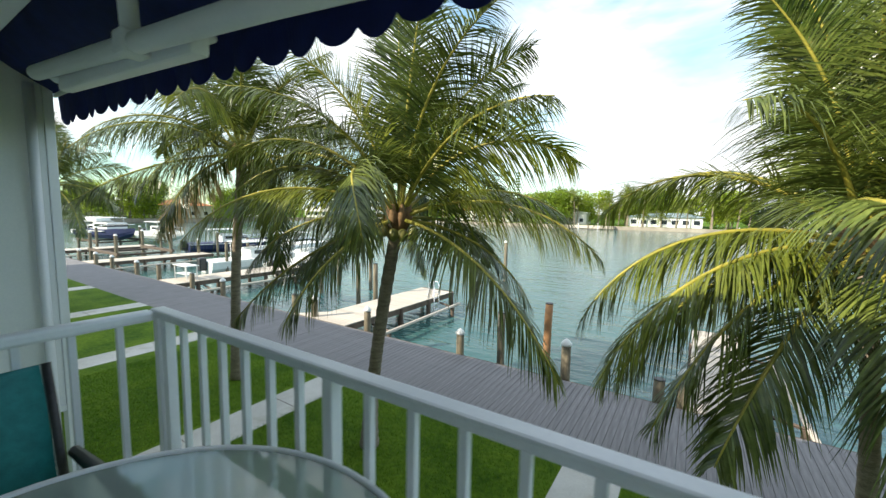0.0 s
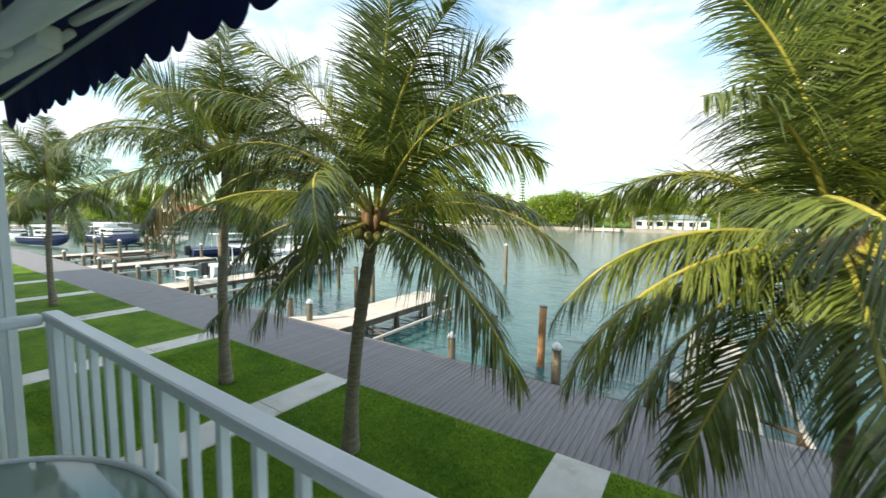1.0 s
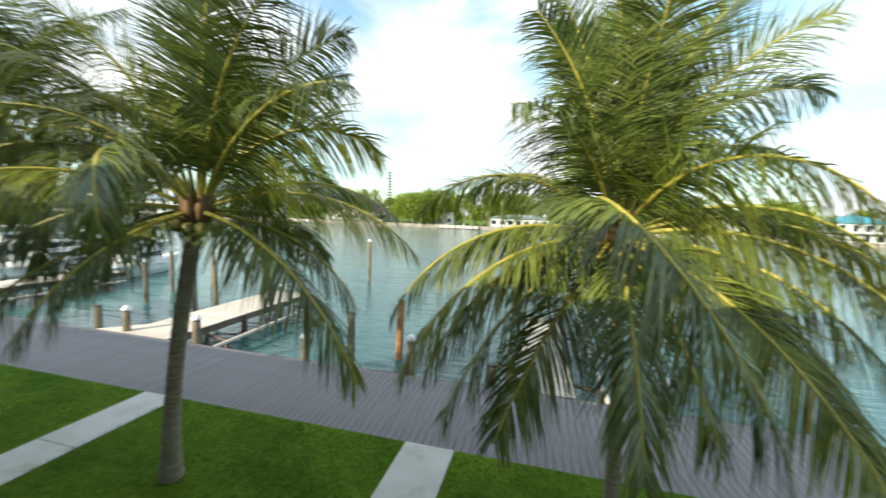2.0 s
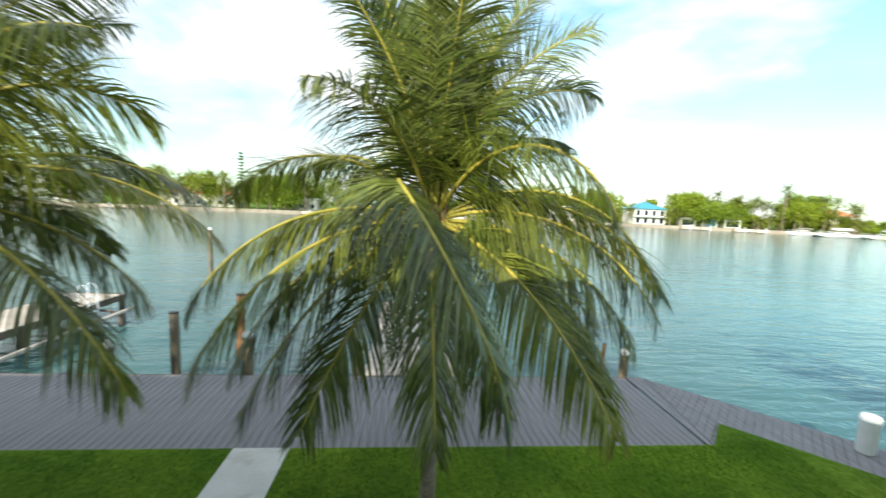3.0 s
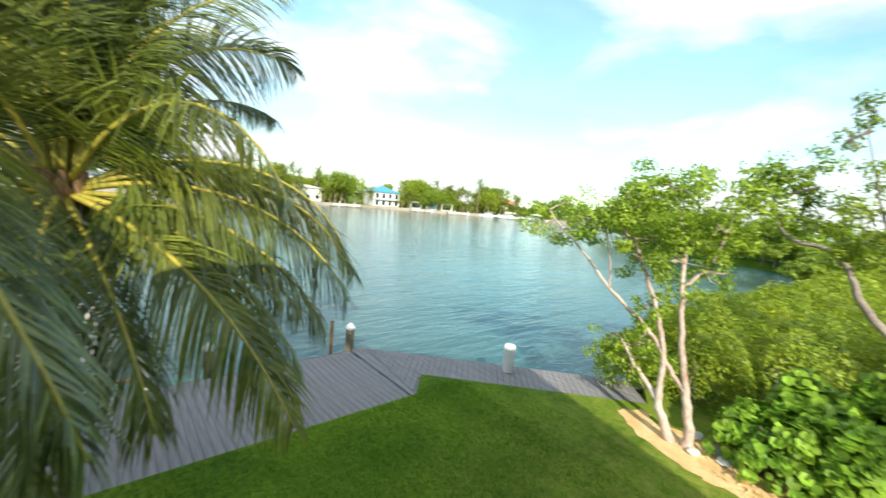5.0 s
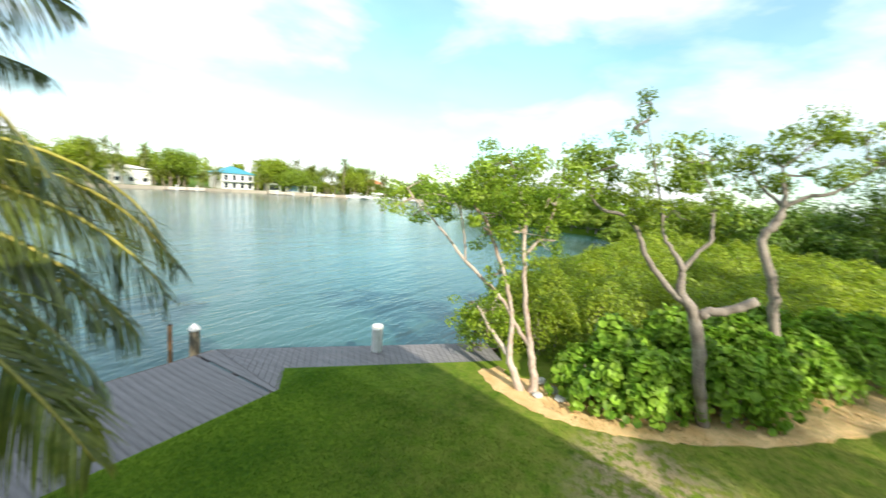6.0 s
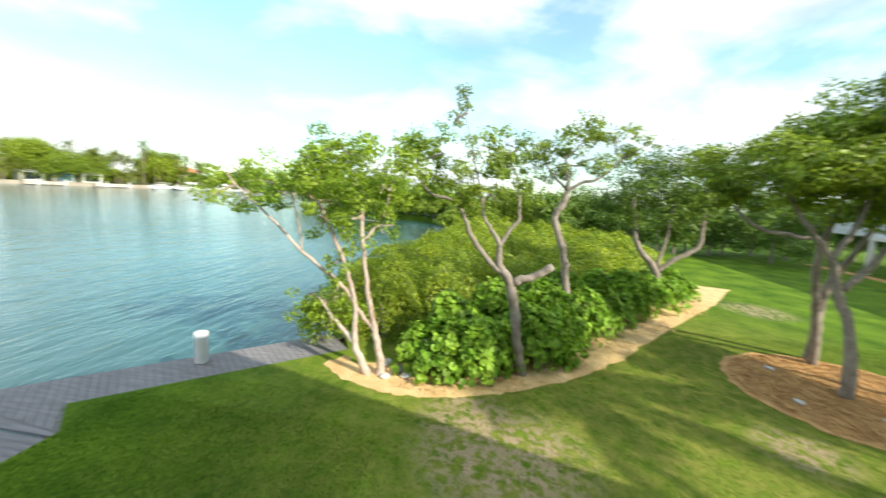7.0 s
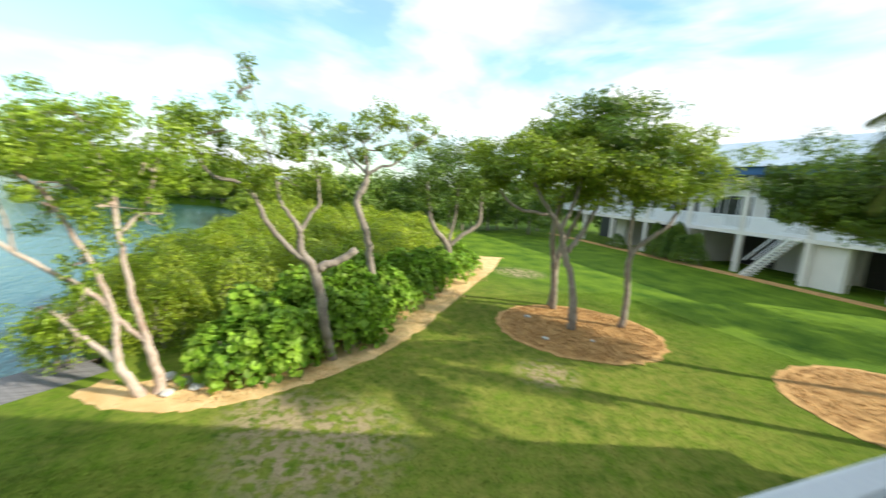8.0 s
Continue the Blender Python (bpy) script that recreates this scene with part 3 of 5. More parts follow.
def palm(name, foot, crown, fronds, seed, label, turn=0.0, nuts=6, dry=(), grow=1.0, girth=1.0, lime=()):
    rng = np.random.default_rng(seed)
    foot, crown = Vector(foot), Vector(crown)
    tree = thing("palm_tree", foot, label, "palm tree", "coconut palms")
    top = crown - foot
    bm = bmesh.new()
    k = 46
    pts, rad = [], []
    for i in range(k + 1):
        s = i / k
        bow = 0.10 * math.sin(math.pi * s)
        pts.append((top.x * s ** 1.4 + bow * 0.6, top.y * s ** 1.4 - bow, top.z * s))
        rad.append((0.10 + 0.075 * (1 - s) ** 6 + 0.03 * max(0, s - 0.9) * 10 * 0.6) * (1.05 if i % 2 else 0.96) * girth)
    tube(bm, pts, rad, 14)
    part("trunk", bm, M["palm_trunk"], tree, "ringed grey-brown trunk", smooth=True)
    bm = bmesh.new()
    for i in range(9):
        a = i * 2.4
        tube(bm, [top + Vector((math.cos(a) * 0.07, math.sin(a) * 0.07, -0.18)), top + Vector((math.cos(a) * 0.15, math.sin(a) * 0.15, 0.02)),
                  top + Vector((math.cos(a) * 0.17, math.sin(a) * 0.17, 0.22))], [0.05, 0.075, 0.03], 6)
    part("husk", bm, M["husk"], tree, "brown fibrous leaf bases", smooth=True)
    for i in range(nuts):
        a = rng.uniform(0, 6.28)
        c = top + Vector((math.cos(a) * 0.24, math.sin(a) * 0.24, -0.16 - 0.1 * rng.random()))
        bm = bmesh.new()
        tube(bm, [c + Vector((0, 0, h)) for h in (0.10, 0.075, 0.02, -0.05, -0.09, -0.10)], [0.02, 0.06, 0.085, 0.075, 0.035, 0.005], 10)
        part("coconut", bm, M["nut"], tree, smooth=True)
    for j, (az, el, length, droop, *lean) in enumerate(fronds):
        length *= grow
        a = radians(az + turn)
        root = top + Vector((math.cos(a) * 0.08, math.sin(a) * 0.08, 0.0 + 0.14 * max(el, 0) / 90))
        pos, verts, faces = frond_mesh(root, az + turn, el, length, droop, rng, lean[0] if lean else rng.normal(0, 9))
        fr = mesh_object("frond", verts, faces, M["frond_dry"] if j in dry else M["frond_lit"] if j in lime else M["frond"], tree)
        bm = bmesh.new()
        tube(bm, pos[::2], [0.030 * (1 - i / 13.6) ** 0.8 + 0.003 for i in range(len(pos[::2]))], 5)
        part("frond_rib", bm, M["rachis"], fr, smooth=True)
    return tree


def generic_fronds(rng, n=22):
    out = []
    for i in range(n):
        s = i / n
        out.append((i * 137.5 + rng.uniform(-14, 14), 86 - 105 * s ** 1.1 + rng.uniform(-8, 8), rng.uniform(2.5, 3.2), 35 + 50 * s + rng.uniform(-10, 18)))
    return out


PALM_A = [(176, 47, 3.05, 106, -4), (202, 14, 3.2, 83, 1), (218, 2, 3.3, 70, 0), (300, -10, 3.25, 48, 1), (304, 50, 3.1, 115, -9), (336, 24, 3.15, 94, 0), (96, 87, 3.3, 36, -14),
          (239, -28, 2.9, 30, -4), (242, 26, 4.1, 96, 77), (10, 75, 3.2, 89, 3), (3, 85, 3.1, 41, 0), (233, 64, 2.6, 84, 4), (266, -14, 2.95, 58, 8), (284, -22, 2.6, 40, 6),
          (60, 40, 3.0, 76), (100, 30, 2.9, 76), (140, 46, 3.0, 82), (30, 56, 3.0, 74), (120, 80, 3.3, 30), (75, 70, 3.2, 46), (140, 80, 3.0, 34), (50, 82, 3.2, 28),
          (205, 83, 2.8, 44), (330, 76, 3.0, 58), (285, 83, 3.0, 44), (150, 84, 3.0, 30), (80, 2, 2.5, 62), (130, -8, 2.4, 56), (20, 0, 2.7, 66), (350, -8, 2.7, 60), (322, 4, 2.9, 68),
          (190, -10, 2.5, 58), (166, 12, 2.8, 72), (44, 70, 3.1, 60), (110, 62, 3.1, 60), (80, 85, 3.3, 20), (20, 80, 3.2, 36), (185, 86, 3.1, 28), (250, 86, 3.0, 30), (327, 16, 3.1, 84, 0), (344, 32, 3.05, 102, 0), (228, -14, 3.1, 48, 0), (208, -8, 3.0, 64, 0), (313, -6, 2.9, 58, 0)]
PALM_B = [(229, 28, 3.2, 84, 0), (12, 21, 3.15, 74, 0), (359, 53, 3.0, 93, -2), (342, -8, 3.4, 50, 2), (236, 78, 2.9, 56, -4),
          (225, -18, 2.9, 38, 0), (345, 55, 3.1, 71, -2), (336, 76, 3.25, 70, 1), (328, 84, 3.2, 32, -4), (216, 58, 3.0, 95, -4), (206, 44, 3.0, 88, -4), (272, 42, 2.9, 112, 66),
          (40, 30, 2.9, 76), (80, 40, 2.9, 80), (120, 30, 2.9, 76), (165, 40, 3.0, 82), (200, 52, 3.0, 88), (250, 66, 2.9, 80), (60, 68, 3.1, 50), (110, 74, 3.2, 42), (160, 72, 3.1, 50),
          (20, 74, 3.1, 52), (130, 86, 3.3, 18), (70, 4, 2.5, 62), (120, -6, 2.4, 56), (180, -4, 2.6, 60), (30, -8, 2.5, 60), (262, -16, 2.3, 50), (205, 8, 2.7, 66)]
PALM_C = [(272, 26, 3.0, 76, 0), (242, -7, 3.0, 34, 1), (199, -22, 2.9, 44, 2), (313, 44, 3.0, 86, -2), (87, 44, 3.0, 68, 0), (359, 54, 3.0, 68, 1), (330, 64, 3.0, 75, 1), (94, 29, 3.0, 61, 0),
          (350, -26, 2.9, 72, 2), (20, 34, 2.9, 78), (230, 40, 3.0, 88), (250, 62, 2.9, 80), (190, 34, 2.9, 76), (150, 40, 2.9, 76), (120, 66, 3.0, 52), (60, 72, 3.0, 46), (180, 72, 3.0, 52),
          (140, 85, 3.2, 20), (340, 10, 2.8, 70), (55, 4, 2.5, 62), (130, 0, 2.5, 60), (300, 8, 2.8, 70), (285, -18, 2.4, 50)]
# the last index list picks fronds painted as if in full sun
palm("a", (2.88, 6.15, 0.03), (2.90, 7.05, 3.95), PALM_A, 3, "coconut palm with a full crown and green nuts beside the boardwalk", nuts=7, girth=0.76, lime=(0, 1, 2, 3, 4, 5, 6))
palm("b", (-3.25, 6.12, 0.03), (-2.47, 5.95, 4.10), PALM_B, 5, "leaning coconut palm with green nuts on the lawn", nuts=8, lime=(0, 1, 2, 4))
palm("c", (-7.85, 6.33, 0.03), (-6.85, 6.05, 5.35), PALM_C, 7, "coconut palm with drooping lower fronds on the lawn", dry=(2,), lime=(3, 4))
palm("d", (-21.9, 6.14, 0.03), (-21.3, 6.2, 5.0), generic_fronds(np.random.default_rng(11), 22), 9, "coconut palm far along the boardwalk", dry=(20,))
palm("e", (5.4, -10.6, 0.03), (5.7, -10.3, 6.2), generic_fronds(np.random.default_rng(15), 24), 13, "tall coconut palm beside the house", grow=1.1)


# ---- shore walk, piers and pilings ----
def piling(x, y, top, low=-3.0, r=0.12, cap="cone", wood="pile", lean=0.0):
    p = thing("piling", (x, y, 0), "wooden mooring piling with a white cone cap" if cap == "cone" else "bare wooden mooring piling with a dark top", "piling", "mooring pilings")
    part("post", tube(bmesh.new(), [(lean * low, 0, low), (0, 0, -0.9), (lean * top * 0.5, 0, top * 0.5), (lean * top, 0, top)], [r * 1.05, r, r * 0.98, r * 0.96], 14), M[wood], p, smooth=True)
    if cap == "cone":
        part("cap", lathe(bmesh.new(), [(r * 1.12, top - 0.05), (r * 1.14, top), (r * 0.7, top + 0.075), (r * 0.12, top + 0.13), (0.001, top + 0.135)], (lean * top, 0, 0)), M["plastic"], p, "white plastic cone cap", smooth=True)
    else:
        part("cap", lathe(bmesh.new(), [(r * 1.0, top), (r * 1.02, top + 0.02), (r * 0.9, top + 0.03), (0.001, top + 0.032)], (lean * top, 0, 0)), M["dark"], p)
    return p


for px, py, ptop, pcap in ((-4.3, 11.12, 0.62, "cone"), (-3.5, 12.3, 1.08, "flat"), (-1.16, 11.1, 0.92, "cone"), (0.95, 11.1, 0.50, "flat"), (1.42, 11.12, 0.74, "cone"),
                           (4.88, 11.3, 0.55, "cone"), (8.38, 11.5, 0.45, "cone"), (-10.97, 11.2, 0.72, "cone"), (-8.1, 11.14, 0.72, "cone"), (-12.2, 11.2, 0.7, "flat"),
                           (-17.6, 11.15, 0.7, "cone"), (-20.7, 11.2, 0.7, "flat"), (-24.6, 11.2, 0.8, "flat"), (-27.5, 11.15, 0.75, "cone"), (-31.5, 11.15, 0.75, "cone"),
                           (-34.5, 11.15, 0.75, "cone"), (-38.0, 11.15, 0.75, "cone"), (-43, 11.15, 0.75, "cone"), (-48, 11.15, 0.75, "cone"),
                           (-12.0, 15.8, 1.5, "flat"), (-13.8, 16.4, 1.3, "flat"), (-15.9, 19.6, 1.6, "flat"), (-17.5, 17.0, 1.2, "cone"), (-18.6, 19.4, 1.4, "flat"),
                           (-29, 17.5, 1.5, "flat"), (-32, 21, 1.5, "flat"), (-36.5, 19, 1.2, "cone"), (-44, 19, 1.5, "cone"), (-40, 22.5, 1.6, "cone")):
    piling(px, py, ptop, cap=pcap)
piling(-2.62, 14.15, 1.15, r=0.13, cap="flat", wood="rust", lean=0.03)
piling(-10.2, 27.8, 2.0, r=0.13, cap="cone", wood="pile")
piling(8.05, 12.0, 0.5, r=0.05, cap="flat", wood="rust", lean=0.04)


def shore_post():
    p = thing("dock_post", (11.02, 7.92, 0.0), "white capped post standing on the narrow boardwalk", "post")
    part("post", lathe(bmesh.new(), [(0.135, 0.0), (0.14, 0.01), (0.14, 0.62), (0.145, 0.63), (0.145, 0.68), (0.12, 0.71), (0.001, 0.715)]), M["plastic"], p, smooth=True)
    part("collar", lathe(bmesh.new(), [(0.142, 0.60), (0.149, 0.61), (0.149, 0.635), (0.142, 0.645), (0.10, 0.646)]), M["white"], p)


shore_post()


def lot_of_boards(name, x0, x1, y0, y1, z, along, pitch, material, parent):
    """A run of deck boards side by side as separate parts that share one mesh. along: the axis on which they follow one another."""
    wide = pitch - 0.006
    if along == "x":
        bm, n = boxed((0, 0, -0.035), (wide, y1 - y0, 0.0), 0.004), int((x1 - x0) / pitch)
    else:
        bm, n = boxed((0, 0, -0.035), (x1 - x0, wide, 0.0), 0.004), int((y1 - y0) / pitch)
    rng = random.Random(int(x0 * 10 + y0))
    first = None
    for i in range(n):
        if first is None:
            ob = first = part(name, bm, material, parent)
        else:
            ob = new(name, first.data)
            ob.parent = parent
        ob.location = (x0 + (i * pitch if along == "x" else 0), y0 + (0 if along == "x" else i * pitch), z + rng.uniform(-0.0025, 0.0025))


def cut_to(poly, inside):
    """The part of a plan polygon where inside(point) is positive."""
    out = []
    for i, p in enumerate(poly):
        q = poly[(i + 1) % len(poly)]
        a, c = inside(p), inside(q)
        if a >= 0:
            out.append(p)
        if a * c < 0:
            s = a / (a - c)
            out.append((p[0] + (q[0] - p[0]) * s, p[1] + (q[1] - p[1]) * s))
    return out


def boardwalk():
    b = thing("boardwalk", (0, 0, 0), "grey weathered plank boardwalk along the water", "boardwalk", kind="structure")
    for y in (8.22, 9.5, 10.8):
        part("joist", boxed((-60, y, -0.26), (8.25, y + 0.09, -0.04)), M["timber"], b)
    part("fascia", boxed((-60, 10.96, -0.28), (8.55, 11.0, -0.01), 0.004), M["timber"], b)
    lot_of_boards("plank", -17.0, 8.18, 8.14, 10.95, -0.004, "x", 0.146, M["plank"], b)
    bm = bmesh.new()
    v, f = [], []
    for i in range(295):
        x = -60 + i * 0.146
        j = len(v)
        for xx, yy, zz in itertools.product((x, x + 0.138), (8.14, 10.95), (-0.04, -0.004)):
            v.append((xx, yy, zz))
        f += [(j + 1, j + 3, j + 7, j + 5), (j, j + 1, j + 5, j + 4), (j + 2, j + 6, j + 7, j + 3), (j, j + 2, j + 3, j + 1), (j + 4, j + 5, j + 7, j + 6)]
    bm.free()
    far = mesh_object("far_planks", v, f, M["plank"], b, "grey planks far along the walk")
    tagged(far, kind="stuff")
    # the narrow walk that turns off at an angle: boards cut to its outline
    d, nrm = Vector((1, -1, 0)).normalized(), Vector((1, 1, 0)).normalized()
    start = Vector((8.75, 8.93, 0))
    for zone in ([(8.27, 8.15), (8.93, 8.84), (8.60, 10.93)], [(8.935, 8.83), (12.6, 5.08), (13.45, 5.93), (8.62, 10.92)]):
        for i in range(-14, 52):
            a = 0.146 * i
            strip = cut_to(zone, lambda p, a=a: (p[0] - start.x) * d.x + (p[1] - start.y) * d.y - a)
            strip = cut_to(strip, lambda p, a=a: a + 0.138 - (p[0] - start.x) * d.x - (p[1] - start.y) * d.y)
            if len(strip) > 2:
                slab(strip, -0.04, -0.005, "plank", M["plank"], b)
    for i in range(4):
        x = 8.178 + 0.146 * i
        strip = cut_to([(x, 8.14), (x + 0.138, 8.14), (x + 0.138, 10.95), (x, 10.95)], lambda p: 8.255 + (p[1] - 8.14) * 0.1175 - p[0])
        if len(strip) > 2:
            slab(strip, -0.04, -0.0045, "plank", M["plank"], b)
    end = start + d * 5.75
    for off in (0.1, 1.0):
        a, c = start + nrm * off, end + nrm * off
        part("joist", tube(bmesh.new(), [(a.x, a.y, -0.15), (c.x, c.y, -0.15)], [0.08, 0.08], 4), M["timber"], b)
    for x in range(-56, 9, 4):
        part("support_pile", tube(bmesh.new(), [(x, 10.7, -3.1), (x, 10.7, -0.27)], [0.12, 0.12], 8), M["pile"], b)


def pier(x0, x1, y1, near, flare=False):
    p = thing("finger_pier", (0, 0, 0), "sunlit plank finger pier on dark pilings", "pier", "finger piers", "structure")
    y0 = 11.01
    if near:
        lot_of_boards("plank", x0, x1, y0, y1, 0.0, "y", 0.146, M["pier_plank"], p)
    else:
        bm = bmesh.new()
        for i in range(int((y1 - y0) / 0.3)):
            box(bm, (x0, y0 + 0.3 * i, -0.035), (x1, y0 + 0.3 * i + 0.29, 0.0))
        tagged(part("planks", bm, M["pier_plank"], p), kind="stuff")
    for x in (x0 + 0.02, x1 - 0.07):
        part("side_beam", boxed((x, y0, -0.27), (x + 0.05, y1, -0.04)), M["timber"], p)
        for y in np.arange(y0 + 1.2, y1, 2.1):
            part("support_pile", tube(bmesh.new(), [(x + 0.02, y, -3.1), (x + 0.02, y, -0.05)], [0.12, 0.11], 9), M["timber"], p)
    part("end_beam", boxed((x0, y1 + 0.002, -0.27), (x1, y1 + 0.05, -0.01)), M["timber"], p)
    # boat fender rail low over the water
    part("fender_rail", tube(bmesh.new(), [(x1 + 0.9, y0 + 0.6, -0.45), (x1 + 0.75, y1 - 0.6, -0.42)], [0.07, 0.07], 6), M["pier_plank"], p)
    for y in (y0 + 1.5, y1 - 1.4):
        part("fender_brace", tube(bmesh.new(), [(x1 - 0.05, y, -0.3), (x1 + 0.82, y, -0.44)], [0.05, 0.05], 6), M["timber"], p)
        part("support_pile", tube(bmesh.new(), [(x1 + 0.82, y, -3.1), (x1 + 0.82, y, -0.45)], [0.09, 0.09], 8), M["timber"], p)
    if flare:
        slab([(x0 - 0.004, y0), (x0 - 0.004, y0 + 1.0), (x0 - 1.0, y0)], -0.05, -0.002, "gusset", M["pier_plank"], p)


boardwalk()
pier(-11.05, -9.1, 18.6, True, True)
pier(1.55, 2.95, 18.2, True)
pier(-24.2, -22.2, 19.5, False)
pier(-37.0, -35.0, 19.5, False)
pier(-48.6, -46.6, 19.5, False)


def cleaning_table():
    t = thing("cleaning_table", (-23.4, 12.1, 0.0), "white fish cleaning table standing on a pier", "table")
    part("top", boxed((-0.8, -0.35, 0.78), (0.8, 0.35, 0.84), 0.015), M["plastic"], t)
    for x in (-0.7, 0.7):
        for y in (-0.28, 0.28):
            part("leg", tube(bmesh.new(), [(x, y, 0.0), (x, y, 0.78)], [0.03, 0.03], 8), M["plastic"], t)
    part("shelf", boxed((-0.7, -0.28, 0.30), (0.7, 0.28, 0.33), 0.005), M["plastic"], t)


cleaning_table()


def ladder():
    l = thing("dock_ladder", (-8.95, 16.6, 0), "metal swim ladder on the side of the pier", "ladder")
    for y in (0.0, 0.42):
        part("stile", tube(bmesh.new(), [(0, y, -1.6), (0, y, 0.55), (-0.1, y, 0.75), (-0.3, y, 0.75), (-0.35, y, 0.0)], [0.02] * 5, 8), M["white"], l)
    for z in np.arange(-1.4, 0.3, 0.28):
        part("rung", tube(bmesh.new(), [(0, 0, z), (0, 0.42, z)], [0.018, 0.018], 8), M["white"], l)


ladder()


# ---- boats ----
def hull_part(parent, length, beam, depth, z0, material, name="hull", label=""):
    """A boat's hull: sections from transom to stem."""
    bm = bmesh.new()
    rows = []
    for i in range(13):
        s = i / 12
        w = beam / 2 * (1 - max(0, (s - 0.45) / 0.55) ** 2.2) + 0.01
        sheer = depth + 0.35 * s ** 2
        keel = 0.05 + depth * 0.85 * max(0, (s - 0.7) / 0.3) ** 2
        x = (s - 0.5) * length + (0.06 * length * s if s > 0.6 else 0)
        rows.append([bm.verts.new((x, y, z0 + z)) for y, z in ((-w, sheer), (-w * 0.93, sheer * 0.5 + keel * 0.5), (-w * 0.72, keel + 0.22), (0, keel),
                                                               (w * 0.72, keel + 0.22), (w * 0.93, sheer * 0.5 + keel * 0.5), (w, sheer))])
    for a, b in zip(rows, rows[1:]):
        for k in range(6):
            bm.faces.new((a[k], b[k], b[k + 1], a[k + 1]))
        bm.faces.new((a[6], b[6], b[0], a[0]))
    bm.faces.new(rows[0])
    bm.faces.new(rows[-1][::-1])
    return part(name, bm, material, parent, label, smooth=False)


def motor_boat(x, y, turn, length, label, cover=None, lift=0.0, flybridge=False):
    b = thing("motor_boat", (x, y, -0.9 + lift), label, "boat", "boats at the docks", turn=turn)
    hull_part(b, length, length * 0.32, 1.15, -0.25, M[cover or "plastic"], "hull")
    part("rub_rail", boxed((-length * 0.5, -length * 0.163, 0.78), (length * 0.2, length * 0.163, 0.86), 0.02), M["plastic"], b)
    part("cabin", boxed((-length * 0.12, -length * 0.11, 0.8), (length * 0.2, length * 0.11, 1.75), 0.12), M["plastic"], b)
    part("windscreen", boxed((-length * 0.08, -length * 0.1125, 1.28), (length * 0.2015, length * 0.1125, 1.60), 0.03), M["pane"], b, "dark tinted windows")
    part("roof", boxed((-length * 0.25, -length * 0.13, 2.25), (length * 0.14, length * 0.13, 2.33), 0.03), M["plastic"], b)
    for sx in (-0.22, 0.1):
        for sy in (-0.115, 0.115):
            part("strut", tube(bmesh.new(), [(length * sx, length * sy, 0.85), (length * sx, length * sy, 2.26)], [0.03, 0.03], 6), M["plastic"], b)
    part("bow_rail", tube(bmesh.new(), [(length * 0.1, -length * 0.14, 1.45), (length * 0.4, -length * 0.08, 1.6), (length * 0.54, 0, 1.65), (length * 0.4, length * 0.08, 1.6), (length * 0.1, length * 0.14, 1.45)], [0.02] * 5, 6), M["white"], b)
    if flybridge:
        part("flybridge", boxed((-length * 0.2, -length * 0.1, 2.34), (length * 0.1, length * 0.1, 2.95), 0.15), M["plastic"], b)
    part("engine", boxed((-length * 0.5 - 0.55, -0.3, 0.2), (-length * 0.5, 0.3, 1.2), 0.1), M["dark"], b)
    return b


motor_boat(-29.8, 20.5, 84, 8.0, "white motor boat moored by a finger pier")
motor_boat(-56.5, 18.6, 8, 9.5, "motor boat with a navy hull on a boat lift", "hull_blue", 1.3)
motor_boat(-60, 25.5, 5, 9.0, "white motor boat on a lift far along the docks", None, 0.6)
motor_boat(-66, 14.6, 20, 7.0, "motor boat with a navy cover near the boardwalk", "hull_blue", 0.9)
motor_boat(-41.5, 24.5, 80, 8.0, "motor boat with a dark blue hull by a pier", "hull_blue", 0.4)
motor_boat(-25.6, 22.6, 100, 7.5, "small white motor boat moored at pilings")
motor_boat(-74, 16.5, 12, 8.0, "white motor boat with a canvas top near the boardwalk", None, 0.5)
motor_boat(-78, 24, 10, 10.0, "white cabin boat far along the docks", None, 0.2, True)
motor_boat(-36, 29, 82, 9.0, "white motor boat beyond the piers", None, 0.1)
motor_boat(-84, 14.5, 14, 8.0, "white motor boat at the far end of the docks", None, 0.4)
motor_boat(134, 113, 170, 13, "large white motor yacht on the far shore", flybridge=True)
motor_boat(145, 108, 165, 14, "large white motor yacht beside the far dock", flybridge=True)
motor_boat(126, 117, 172, 9, "white motor boat on the far shore")


def boat_lift(x, y):
    l = thing("boat_lift", (x, y, 0), "timber boat lift frame over the water", "boat lift", "boat lifts")
    for dx in (-3.0, 3.0):
        for dy in (-2.0, 2.0):
            part("lift_post", tube(bmesh.new(), [(dx, dy, -3.1), (dx, dy, 1.7)], [0.14, 0.13], 9), M["pile"], l)
            part("cap", lathe(bmesh.new(), [(0.15, 1.7), (0.05, 1.84), (0.001, 1.85)], (dx, dy, 0)), M["plastic"], l)
    for dy in (-2.0, 2.0):
        part("beam", boxed((-3.4, dy - 0.1, 0.05), (3.4, dy + 0.1, 0.28), 0.01), M["timber"], l)
    for dx in (-2.0, 2.0):
        part("cradle", boxed((dx - 0.12, -2.0, -0.12), (dx + 0.12, 2.0, 0.05), 0.01), M["timber"], l)


boat_lift(-56.5, 18.6)
boat_lift(-41.5, 15.6)


